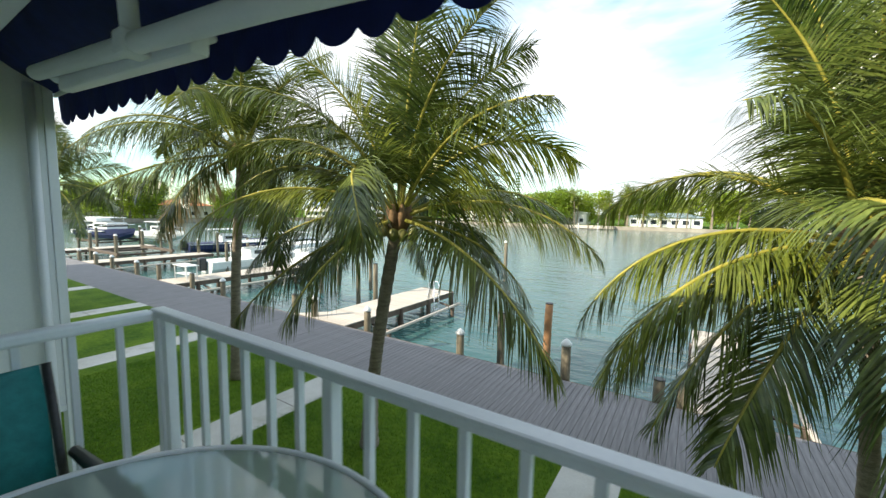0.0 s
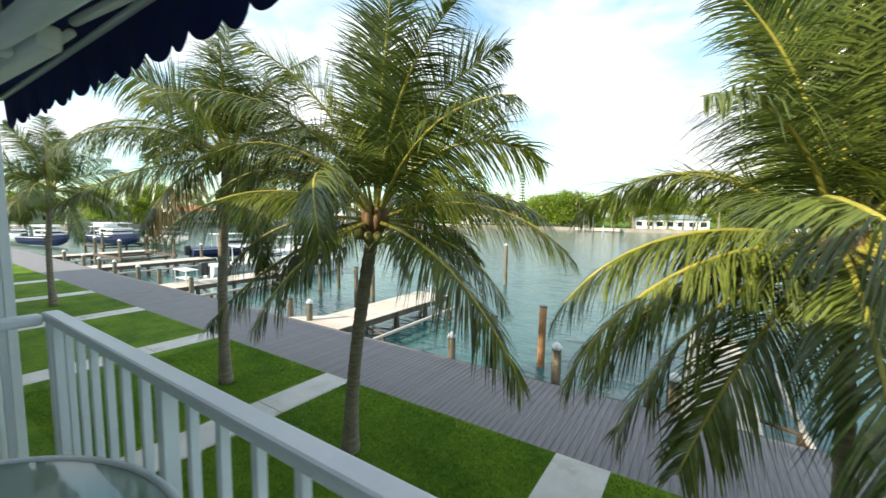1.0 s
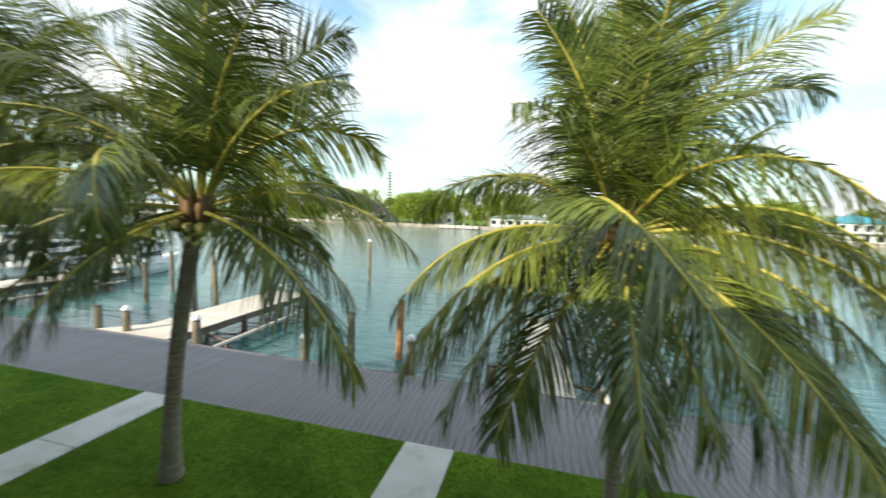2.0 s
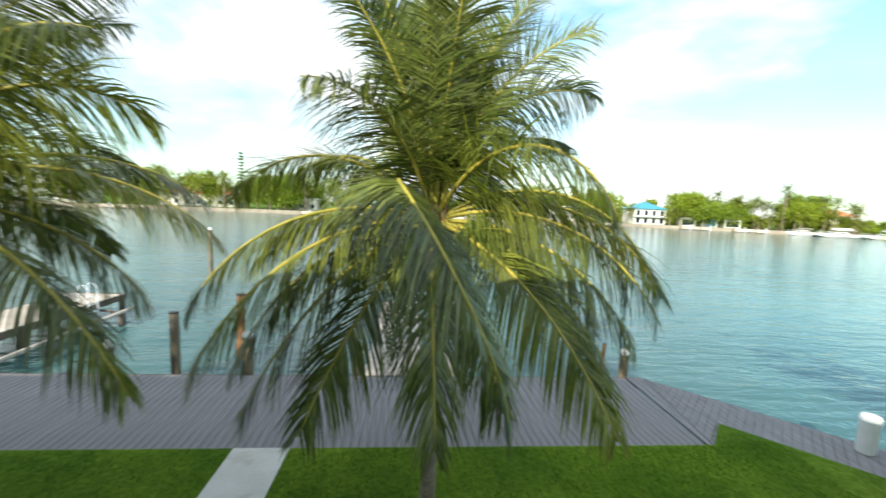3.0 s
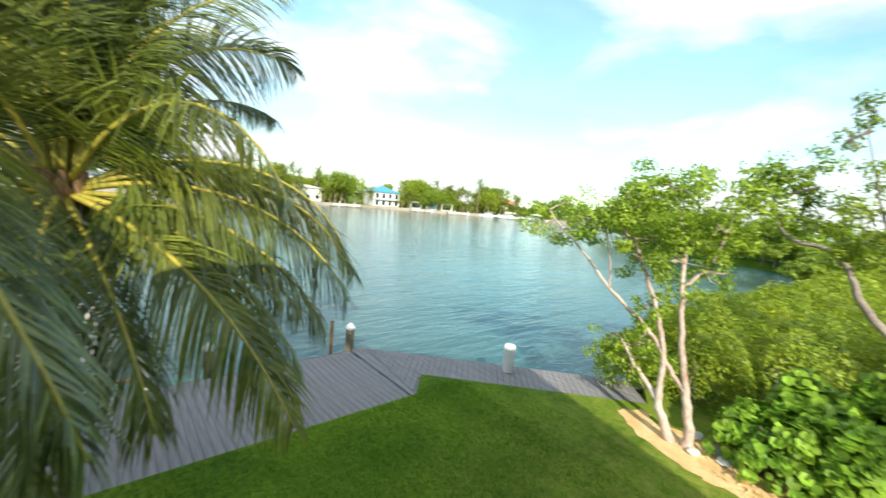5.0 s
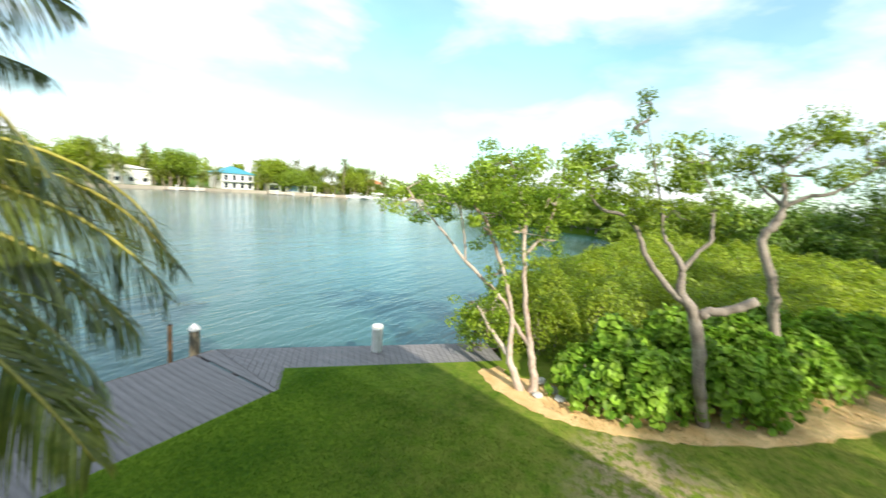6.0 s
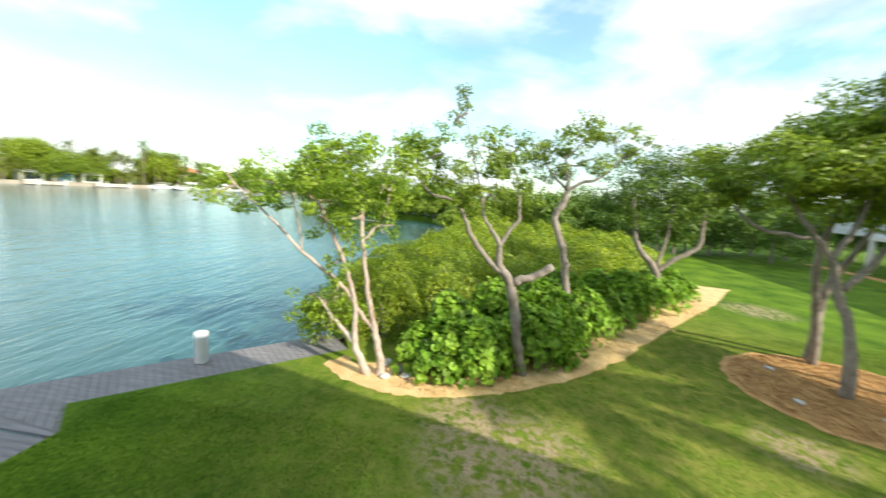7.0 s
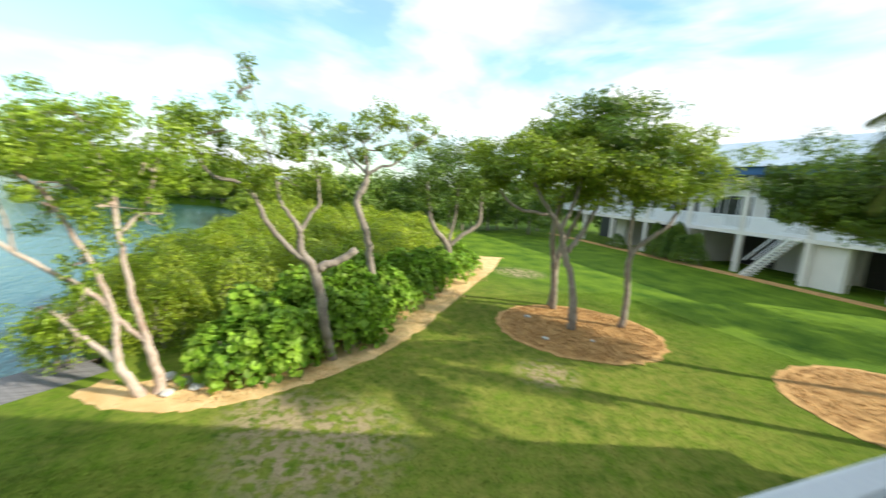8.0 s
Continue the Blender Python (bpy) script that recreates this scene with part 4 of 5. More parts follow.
# ---- trees and hedge by the bay ----
def tree(kind_name, limbs, clumps, leaf, bark, label, seed, size=0.10, density=1.0, group="bay trees", slim=0.5, twigs=True, girth=1.0):
    """Trunk and limbs through control points (x, y, z, radius); leaf clumps (x, y, z, rx, ry, rz) in world places."""
    rng = np.random.default_rng(seed)
    base = limbs[0][0]
    t = thing("tree", (base[0], base[1], 0.03), label, "tree", group)
    off = np.array([base[0], base[1], 0.03, 0])
    nodes = []
    for i, limb in enumerate(limbs):
        pts = smoothed(limb)
        pts[:, 3] *= girth
        pts[1:-1, :3] += rng.normal(0, 0.011, pts[1:-1, :3].shape)
        pts[1:-1, 3] *= rng.uniform(0.92, 1.08, len(pts) - 2)
        nodes.append(pts[len(pts) // 3:, :3])
        q = pts - off
        part("trunk" if i == 0 else "limb", tube(bmesh.new(), q[:, :3], q[:, 3], 10), M[bark], t, smooth=True)
    nodes = np.vstack(nodes)
    cs, ns = [], []
    bm = bmesh.new()
    for c in clumps:
        centre, radii = np.array(c[:3]), np.array(c[3:])
        near = nodes[np.argmin(((nodes - centre) ** 2).sum(1))]
        if twigs:
            mid = (near + centre) / 2 + rng.normal(0, 0.12, 3)
            tube(bm, [near - off[:3], mid - off[:3], centre - off[:3]], [0.032, 0.022, 0.010], 5)
            for k in range(4):
                tip = centre + rng.normal(0, 0.55, 3) * radii
                tube(bm, [centre - off[:3], (centre + tip) / 2 - off[:3] + rng.normal(0, 0.04, 3), tip - off[:3]], [0.011, 0.008, 0.004], 4)
        sub = max(4, int(10 * radii.prod() ** (1 / 3) / 0.5))
        for k in range(sub):
            sc = centre + np.clip(rng.normal(0, 0.8, 3), -1.25, 1.25) * radii
            n = max(20, int(density * 150 * (0.10 / size) ** 1.2 * min(1.3, (radii.prod() ** (1 / 3) / 0.42) ** 1.6)))
            p, d = clump(rng, sc, radii * rng.uniform(0.42, 0.85), n)
            cs.append(p)
            ns.append(d)
    if twigs:
        tagged(part("branching", bm, M[bark], t), kind="stuff")
    leaf_mesh("crown", np.vstack(cs) - off[:3], np.vstack(ns), size, M[leaf], t, seed=seed, slim=slim)
    return t


tree("pale", [
    [(11.42, 3.9, 0.0, 0.109), (11.42, 3.9, 0.4, 0.084), (11.4, 4.06, 1.1, 0.067), (11.4, 4.24, 1.95, 0.052), (11.4, 4.38, 2.95, 0.045), (11.5, 4.5, 3.9, 0.034), (11.5, 4.9, 4.9, 0.017)],
    [(11.35, 4.15, 0.0, 0.101), (11.32, 4.32, 0.4, 0.080), (11.32, 4.46, 0.75, 0.071), (11.36, 4.47, 1.2, 0.055), (11.4, 4.52, 1.6, 0.052), (11.4, 4.7, 2.3, 0.046), (11.35, 4.9, 2.8, 0.038), (11.2, 5.2, 3.6, 0.025)],
    [(11.4, 4.03, 1.02, 0.050), (11.4, 4.3, 1.30, 0.046), (11.4, 4.54, 1.62, 0.042)],
    [(11.32, 4.44, 0.72, 0.063), (11.4, 4.68, 0.9, 0.055), (11.5, 5.0, 1.12, 0.046), (11.6, 5.35, 1.5, 0.029)],
    [(11.4, 4.53, 1.62, 0.042), (11.4, 4.75, 1.9, 0.042), (11.38, 5.1, 2.2, 0.042), (11.3, 5.8, 2.75, 0.035), (11.2, 6.4, 3.4, 0.025), (11.1, 7.1, 4.0, 0.017)],
    [(11.32, 5.7, 2.68, 0.025), (11.3, 5.75, 3.1, 0.021), (11.3, 5.9, 3.7, 0.015)],
    [(11.4, 4.4, 2.9, 0.042), (11.6, 4.0, 3.6, 0.029), (11.6, 3.8, 4.5, 0.017)]],
    [(11.4, 4.95, 4.95, 0.6, 0.5, 0.25), (11.5, 5.7, 4.7, 0.6, 0.45, 0.25), (11.5, 3.8, 4.75, 0.6, 0.45, 0.4), (11.1, 6.7, 3.85, 0.5, 0.5, 0.25), (11.2, 7.65, 3.9, 0.4, 0.4, 0.28),
     (11.2, 7.1, 4.35, 0.35, 0.35, 0.25), (11.6, 4.4, 4.0, 0.6, 0.5, 0.4), (11.2, 5.4, 4.1, 0.6, 0.5, 0.35), (11.4, 4.5, 3.45, 0.45, 0.4, 0.3), (11.3, 5.2, 3.35, 0.4, 0.4, 0.25),
     (11.3, 4.8, 2.7, 0.3, 0.25, 0.22), (11.6, 4.1, 3.3, 0.35, 0.3, 0.25), (11.4, 4.9, 2.1, 0.25, 0.2, 0.2), (11.7, 5.4, 4.75, 0.5, 0.5, 0.25), (11.3, 4.6, 4.6, 0.5, 0.45, 0.3), (11.5, 5.5, 4.4, 0.5, 0.45, 0.3), (11.4, 4.0, 4.2, 0.45, 0.4, 0.3), (11.3, 5.0, 3.8, 0.45, 0.4, 0.3), (11.2, 6.3, 4.1, 0.4, 0.4, 0.25),
     (11.7, 5.3, 1.45, 0.3, 0.3, 0.2), (11.7, 5.7, 1.25, 0.3, 0.3, 0.2), (11.6, 4.95, 1.7, 0.25, 0.22, 0.16), (11.5, 5.6, 1.7, 0.25, 0.25, 0.14), (11.35, 5.0, 2.45, 0.22, 0.2, 0.15), (12.0, 5.5, 1.05, 0.45, 0.4, 0.3), (12.1, 5.0, 1.2, 0.4, 0.35, 0.3), (12.3, 5.4, 0.75, 0.4, 0.4, 0.3), (11.9, 5.2, 1.5, 0.4, 0.35, 0.25)],
    "leaf_a", "bark_white", "small multi-stemmed tree with pale peeling bark at the lawn's edge", 21, 0.085, 0.66, girth=0.98)

tree("grey", [
    [(12.3, 0.75, 0.0, 0.15), (12.1, 0.88, 0.6, 0.14), (12.0, 1.0, 1.2, 0.135), (12.0, 1.12, 1.95, 0.145), (12.0, 1.28, 2.35, 0.12), (12.0, 1.46, 2.6, 0.10), (12.0, 1.5, 2.95, 0.08), (12.0, 1.52, 3.12, 0.07),
     (12.05, 1.76, 3.45, 0.05), (12.1, 1.9, 3.7, 0.04), (12.1, 2.1, 4.6, 0.025), (12.1, 2.45, 5.8, 0.010)],
    [(12.0, 1.35, 2.42, 0.085), (12.0, 1.71, 2.71, 0.07), (12.0, 2.11, 3.18, 0.062), (12.0, 2.33, 3.66, 0.055), (12.0, 2.6, 3.95, 0.048), (12.0, 3.18, 4.16, 0.035), (12.1, 3.5, 4.9, 0.016)],
    [(12.0, 1.16, 2.2, 0.11), (12.0, 1.0, 2.32, 0.105), (12.0, 0.7, 2.42, 0.10), (12.0, 0.33, 2.68, 0.095)],
    [(12.0, 1.5, 3.0, 0.06), (12.05, 1.28, 3.43, 0.05), (12.1, 1.12, 3.68, 0.042), (12.1, 1.2, 4.4, 0.025), (12.1, 1.5, 5.0, 0.014)]],
    [(12.1, 2.45, 6.15, 0.2, 0.22, 0.16), (12.1, 2.6, 5.65, 0.25, 0.3, 0.16), (12.1, 3.4, 5.05, 0.5, 0.4, 0.25), (12.1, 2.9, 4.95, 0.45, 0.4, 0.25), (12.1, 1.85, 5.1, 0.45, 0.4, 0.28), (12.2, 1.45, 5.2, 0.35, 0.35, 0.25),
     (12.1, 2.3, 4.6, 0.5, 0.45, 0.25), (12.1, 1.45, 4.65, 0.5, 0.4, 0.25), (12.2, 3.25, 4.45, 0.45, 0.4, 0.2), (12.1, 1.8, 4.15, 0.5, 0.45, 0.25), (12.1, 1.1, 4.2, 0.35, 0.3, 0.2), (12.2, 2.5, 4.1, 0.35, 0.3, 0.16)],
    "leaf_b", "bark_grey", "crooked grey tree with a cut limb rising from the hedge", 22, 0.085, 0.72, girth=0.82)
tree("grey", [
    [(14.7, -0.6, 0.0, 0.14), (14.65, -0.5, 1.4, 0.13), (14.6, -0.35, 2.5, 0.12), (14.6, -0.14, 3.1, 0.115), (14.6, 0.02, 3.62, 0.10), (14.6, -0.1, 3.9, 0.11), (14.6, -0.2, 4.15, 0.10), (14.6, -0.23, 4.5, 0.07), (14.6, -0.1, 5.2, 0.03)],
    [(14.6, -0.22, 4.35, 0.06), (14.6, -0.6, 4.6, 0.05), (14.6, -1.02, 4.75, 0.04), (14.6, -1.6, 5.3, 0.02)],
    [(14.6, -0.2, 4.4, 0.05), (14.7, 0.2, 4.8, 0.035), (14.7, 0.5, 5.3, 0.02)]],
    [(14.6, 0.5, 5.5, 0.45, 0.4, 0.25), (14.6, 0.0, 5.7, 0.5, 0.45, 0.25), (14.6, -0.7, 5.9, 0.5, 0.45, 0.25), (14.6, -1.3, 5.85, 0.4, 0.35, 0.22), (14.6, 0.1, 4.95, 0.45, 0.4, 0.25), (14.6, -0.65, 5.2, 0.5, 0.4, 0.25),
     (14.6, -1.6, 5.4, 0.4, 0.35, 0.2), (14.7, 0.7, 5.0, 0.35, 0.3, 0.2), (14.6, -2.2, 5.7, 0.25, 0.22, 0.14)],
    "leaf_b", "bark_grey", "slender grey tree standing behind the sea grape shrubs", 29, 0.09, 0.75, girth=0.85)

CROWN_C = [(13.2 + dx, y, z, 1.0, 0.8, 0.45) for dx, y, z in
           ((0.2, -4.3, 5.0), (0.0, -5.2, 5.6), (0.6, -6.2, 6.3), (-0.3, -7.0, 6.5), (0.5, -8.0, 6.2), (-0.2, -9.0, 6.0), (0.3, -10.0, 5.7), (0.0, -11.0, 5.3), (0.4, -6.6, 5.4),
            (-0.4, -7.6, 5.3), (0.4, -8.8, 5.1), (0.1, -5.8, 4.8), (0.5, -7.2, 4.6), (0.0, -9.8, 4.8), (1.5, -7.0, 5.9), (1.7, -8.2, 5.4), (1.6, -6.0, 5.2), (-0.7, -8.3, 4.7))]
tree("grove", [
    [(13.1, -6.62, 0.0, 0.15), (13.05, -6.55, 0.8, 0.12), (13.2, -6.4, 1.8, 0.105), (13.3, -6.1, 2.6, 0.10), (13.3, -5.9, 3.2, 0.085), (13.3, -5.2, 4.0, 0.06), (13.3, -4.6, 4.8, 0.03)],
    [(13.25, -6.25, 2.5, 0.08), (13.4, -6.9, 3.2, 0.075), (13.5, -7.4, 4.2, 0.05), (13.5, -7.3, 5.5, 0.03)],
    [(13.3, -5.9, 3.1, 0.07), (13.1, -6.2, 4.2, 0.05), (13.2, -6.4, 5.6, 0.03)],
    [(13.3, -5.4, 3.6, 0.05), (13.4, -4.4, 3.75, 0.045), (13.4, -3.8, 4.2, 0.03)]],
    CROWN_C[:3] + CROWN_C[8:9] + CROWN_C[11:13] + CROWN_C[16:17] + [(13.4, -3.7, 4.6, 0.6, 0.5, 0.3)], "leaf_b", "bark_grey", "grey-trunked shade tree in a mulched island", 23, 0.11, 1.7, "island trees")
tree("grove", [
    [(15.1, -7.35, 0.0, 0.13), (15.0, -7.2, 0.9, 0.11), (14.8, -6.9, 1.9, 0.10), (14.6, -6.6, 2.9, 0.085), (14.4, -6.6, 4.0, 0.06), (14.3, -7.0, 5.4, 0.03)],
    [(15.5, -7.5, 0.0, 0.14), (15.4, -7.5, 1.0, 0.11), (15.2, -7.4, 2.2, 0.095), (15.0, -7.9, 3.6, 0.06), (14.8, -8.3, 5.2, 0.03)]],
    CROWN_C[3:5] + CROWN_C[9:10] + CROWN_C[14:16], "leaf_c", "bark_grey", "twin-stemmed shade tree at the back of a mulched island", 24, 0.11, 1.7, "island trees")
tree("grove", [
    [(12.97, -8.5, 0.0, 0.115), (12.98, -8.6, 0.9, 0.10), (12.95, -8.45, 1.7, 0.095), (12.9, -8.4, 2.45, 0.09), (12.9, -9.0, 3.0, 0.075), (12.9, -9.9, 3.6, 0.055), (13.0, -10.6, 4.6, 0.03)],
    [(12.9, -8.4, 2.4, 0.07), (13.0, -8.3, 3.4, 0.06), (13.0, -8.7, 4.8, 0.03)]],
    CROWN_C[5:8] + CROWN_C[10:11] + CROWN_C[13:14] + CROWN_C[17:], "leaf_b", "bark_grey", "shade tree with one straight grey trunk in a mulched island", 25, 0.11, 1.7, "island trees")
tree("grove", [
    [(20.3, -4.95, 0.0, 0.16), (20.2, -4.93, 0.9, 0.14), (20.1, -4.92, 1.5, 0.15), (20.0, -4.2, 2.3, 0.11), (20.0, -3.9, 3.0, 0.09), (20.0, -3.7, 4.4, 0.04)],
    [(20.1, -4.95, 1.5, 0.11), (20.0, -5.6, 2.1, 0.10), (20.0, -6.3, 2.6, 0.09), (20.0, -6.35, 3.5, 0.08), (20.1, -6.4, 4.8, 0.04)],
    [(20.1, -4.95, 1.6, 0.08), (20.2, -5.2, 3.0, 0.06), (20.2, -5.3, 4.8, 0.03)]],
    [(20.2, -3.3, 4.6, 1.0, 0.9, 0.5), (20.2, -4.4, 5.2, 1.1, 0.9, 0.6), (20.3, -5.5, 5.5, 1.1, 1.0, 0.6), (20.2, -6.6, 5.6, 1.0, 0.9, 0.6), (20.5, -7.4, 5.2, 0.9, 0.8, 0.5), (20.8, -5.0, 4.2, 1.1, 1.0, 0.5), (20.6, -3.4, 3.8, 0.9, 0.8, 0.4), (20.8, -6.6, 4.2, 1.0, 0.9, 0.5)],
    "leaf_c", "bark_grey", "dark-leaved forked tree at the end of the hedge", 26, 0.13, 1.0)
tree("grove", [
    [(7.0, -13.0, 0.0, 0.15), (7.1, -12.9, 1.2, 0.12), (7.2, -12.6, 2.4, 0.10), (7.5, -12.2, 3.6, 0.06), (7.9, -11.8, 4.8, 0.03)],
    [(7.1, -12.8, 1.8, 0.08), (6.8, -13.4, 3.0, 0.06), (6.8, -13.6, 4.6, 0.03)]],
    [(9.6, -11.3, 5.0, 0.9, 0.8, 0.5), (9.3, -11.8, 4.3, 0.9, 0.8, 0.45), (10.2, -11.6, 4.7, 0.8, 0.7, 0.45), (8.9, -12.0, 5.4, 1.0, 0.9, 0.5), (8.5, -12.5, 4.6, 1.0, 0.9, 0.5), (9.7, -11.0, 4.3, 0.7, 0.6, 0.4), (7.8, -12.9, 5.2, 1.0, 0.9, 0.55), (8.0, -12.0, 4.4, 0.9, 0.8, 0.5)],
    "leaf_c", "bark_grey", "dense green shade tree in a second mulched island", 27, 0.11, 2.0, "island trees")


for sx, sy, seed in ((4.4, -24.2, 28), (7.6, -22.4, 29)):
    tree("grove", [[(sx, sy, 0.0, 0.16), (sx + 0.1, sy, 1.6, 0.13), (sx, sy + 0.2, 3.2, 0.09), (sx + 0.2, sy, 5.4, 0.03)], [(sx, sy + 0.1, 2.6, 0.07), (sx + 0.9, sy + 0.6, 4.2, 0.05), (sx + 1.2, sy + 0.8, 5.2, 0.03)]],
         [(sx + dx, sy + dy, 5.2 + dz, 0.9, 0.9, 0.5) for dx, dy, dz in ((0, 0, 0.9), (1.3, 0.6, 0.3), (-1.3, 0.3, 0.2), (0.3, 1.4, 0.0), (-0.4, -1.3, 0.2), (1.5, -0.9, -0.3))],
         "leaf_c", "bark_grey", "shade tree between the two houses", seed, 0.13, 1.2, "island trees")


def mound_leaves(name, spots, size, leaf, label, category, seed, density, round_leaf=False, slim=0.5, stems=True):
    """A shrub mass: domes (x, y, r, height) covered and filled with leaves, on short stems."""
    rng = np.random.default_rng(seed)
    cs, ns = [], []
    t = thing(name, (spots[0][0], spots[0][1], 0.03), label, category, "shrubs by the bay")
    o = np.array((spots[0][0], spots[0][1], 0.03))
    bm = bmesh.new()
    for x, y, r, h in spots:
        n = int(density * r * r * (1 + h))
        a, q = rng.uniform(0, 2 * np.pi, n), np.sqrt(rng.random(n))
        lump = 1 + 0.20 * np.sin(a * 3 + x) + 0.12 * np.sin(a * 7 + y)
        up = np.sqrt(np.clip(1 - q ** 2.6, 0, 1)) * (0.55 + 0.45 * rng.random(n) ** 0.5)
        wob = 1 + 0.26 * np.sin(3.1 * (x + q * r * np.cos(a))) * np.sin(2.7 * (y + q * r * np.sin(a)))
        p = np.stack([x + q * r * lump * np.cos(a), y + q * r * lump * np.sin(a), 0.06 + h * up * wob], 1)
        cs.append(p)
        ns.append(np.stack([np.cos(a) * q, np.sin(a) * q, 0.35 + up], 1))
        if stems:
            for k in range(int(3 + r * 4)):
                aa, qq = rng.uniform(0, 6.28), rng.uniform(0.1, 0.8) * r
                foot = np.array((x + 0.6 * qq * math.cos(aa), y + 0.6 * qq * math.sin(aa), 0.0)) - o
                tip = np.array((x + qq * math.cos(aa), y + qq * math.sin(aa), h * 0.75)) - o
                tube(bm, [foot, (foot + tip) / 2 + rng.normal(0, 0.06, 3), tip], [0.022, 0.017, 0.008], 5)
    if stems:
        tagged(part("stems", bm, M["bark_grey"], t), kind="stuff")
    else:
        bm.free()
    leaf_mesh("foliage", np.vstack(cs) - o, np.vstack(ns), size, M[leaf], t, round_leaf=round_leaf, seed=seed, slim=slim)
    return t


mound_leaves("sea_grape_shrub", [(12.0, 2.5, 0.8, 1.2), (12.4, 1.7, 0.8, 1.3), (12.1, 3.1, 0.65, 0.95), (12.9, 2.4, 0.8, 1.45), (11.85, 1.75, 0.62, 1.1)], 0.155, "leaf_grape",
             "bright sea grape shrub with big round leaves", "shrub", 31, 900, True, 0.5)
mound_leaves("sea_grape_shrub", [(13.8, 0.7, 0.75, 1.6), (14.35, 0.0, 0.8, 1.7), (13.9, 1.3, 0.85, 1.6), (12.85, 0.35, 0.62, 1.25), (13.3, -0.1, 0.62, 1.35), (13.2, 0.9, 0.7, 1.4)], 0.15, "leaf_grape",
             "sea grape shrub with glossy round leaves beside a grey trunk", "shrub", 32, 820, True, 0.5)
mound_leaves("sea_grape_shrub", [(15.2, -0.85, 0.9, 1.65), (16.3, -1.7, 0.95, 1.6), (15.6, 0.1, 1.0, 1.8), (14.6, -0.5, 0.7, 1.5)], 0.15, "leaf_grape", "dark green sea grape shrub in the hedge", "shrub", 33, 700, True, 0.5)
mound_leaves("hedge_shrub", [(17.7, -2.75, 1.1, 1.45), (19.2, -3.95, 1.2, 1.35), (20.8, -5.25, 1.2, 1.2), (22.5, -6.5, 1.15, 1.05)], 0.15, "leaf_grape", "low bright green shrubs at the far end of the hedge", "shrub", 34, 480, True, 0.5)
mound_leaves("mangrove_shrub", [(13.6, 5.6, 0.75, 1.35), (12.9, 6.0, 0.5, 1.1), (14.5, 5.2, 1.0, 1.6), (13.9, 4.3, 0.9, 1.5), (15.6, 5.6, 1.1, 1.5)], 0.085, "leaf_mangrove", "mangrove shrub at the end of the boardwalk", "shrub", 35, 1900)
mound_leaves("mangrove_shrub", [(15.2, 3.4, 1.4, 1.7), (16.8, 4.8, 1.4, 1.6), (17.2, 2.8, 1.6, 1.8), (19.0, 4.6, 1.7, 1.7), (19.6, 2.2, 1.8, 1.8), (16.8, 0.8, 1.5, 1.7), (18.6, 6.4, 1.2, 1.3)], 0.11, "leaf_mangrove", "broad mass of yellow-green mangrove shrubs beside the bay", "shrub", 36, 800)
mound_leaves("mangrove_shrub", [(21.8, 4.6, 2.0, 1.7), (22.6, 1.4, 2.2, 1.8), (19.2, -0.8, 1.8, 1.6), (25.2, 4.4, 2.3, 1.7), (26.2, 0.6, 2.6, 1.8), (22.4, -2.6, 2.2, 1.6), (29.5, 3.6, 2.6, 1.7), (26.2, -3.2, 2.6, 1.7), (23.5, 6.8, 1.5, 1.2)], 0.16, "leaf_mangrove", "wide rolling mass of mangrove shrubs along the shore", "shrub", 37, 330)
mound_leaves("mangrove_shrub", [(30.5, -0.6, 3.0, 1.8), (34, 3.0, 3.0, 1.8), (31, -5.5, 3.2, 1.9), (35.5, -2.5, 3.5, 2.0), (39, 2.0, 3.5, 2.0), (43, 2.6, 3.0, 2.0), (28.5, -6.4, 2.4, 1.5)], 0.22, "leaf_mangrove", "far mangrove thicket along the shore", "shrub", 38, 170, stems=False)


def wood(name, spots, size, leaf, label, seed, density):
    """A far thicket of rounded crowns with short trunks, each spot (x, y, r, height)."""
    rng = np.random.default_rng(seed)
    t = thing("far_wood", (spots[0][0], spots[0][1], 0.0), label, "woodland", kind="stuff")
    o = np.array((spots[0][0], spots[0][1], 0.0))
    cs, ns = [], []
    bm = bmesh.new()
    for x, y, r, h in spots:
        tube(bm, [np.array((x, y, -0.5)) - o, np.array((x + 0.2, y, h * 0.6)) - o], [0.13, 0.06], 6)
        for k in range(9):
            a, q = rng.uniform(0, 6.28), r * math.sqrt(rng.random()) * 0.8
            z = h * rng.uniform(0.25, 0.9)
            p, d = clump(rng, (x + q * math.cos(a), y + q * math.sin(a), z), (r * 0.48, r * 0.48, min(r * 0.42, h * 0.2)), int(density * 45))
            cs.append(p)
            ns.append(d)
    tagged(part("trunks", bm, M["bark_grey"], t), kind="stuff")
    leaf_mesh("foliage", np.vstack(cs) - o, np.vstack(ns), size, M[leaf], t, seed=seed, slim=0.55)


rw = random.Random(5)
wood("far_wood", [(40 + rw.uniform(-2, 4), y, rw.uniform(1.8, 2.6), rw.uniform(4.2, 5.8)) for y in np.arange(-24, -2, 1.7)], 0.28, "leaf_c", "dark row of trees behind the lawn", 41, 6)
wood("far_wood", [(46 + rw.uniform(-2, 5), y, rw.uniform(2.0, 3.0), rw.uniform(4.0, 5.6)) for y in np.arange(-8, 6, 1.9)], 0.30, "leaf_b", "thicket of mangrove trees on the point", 42, 6)
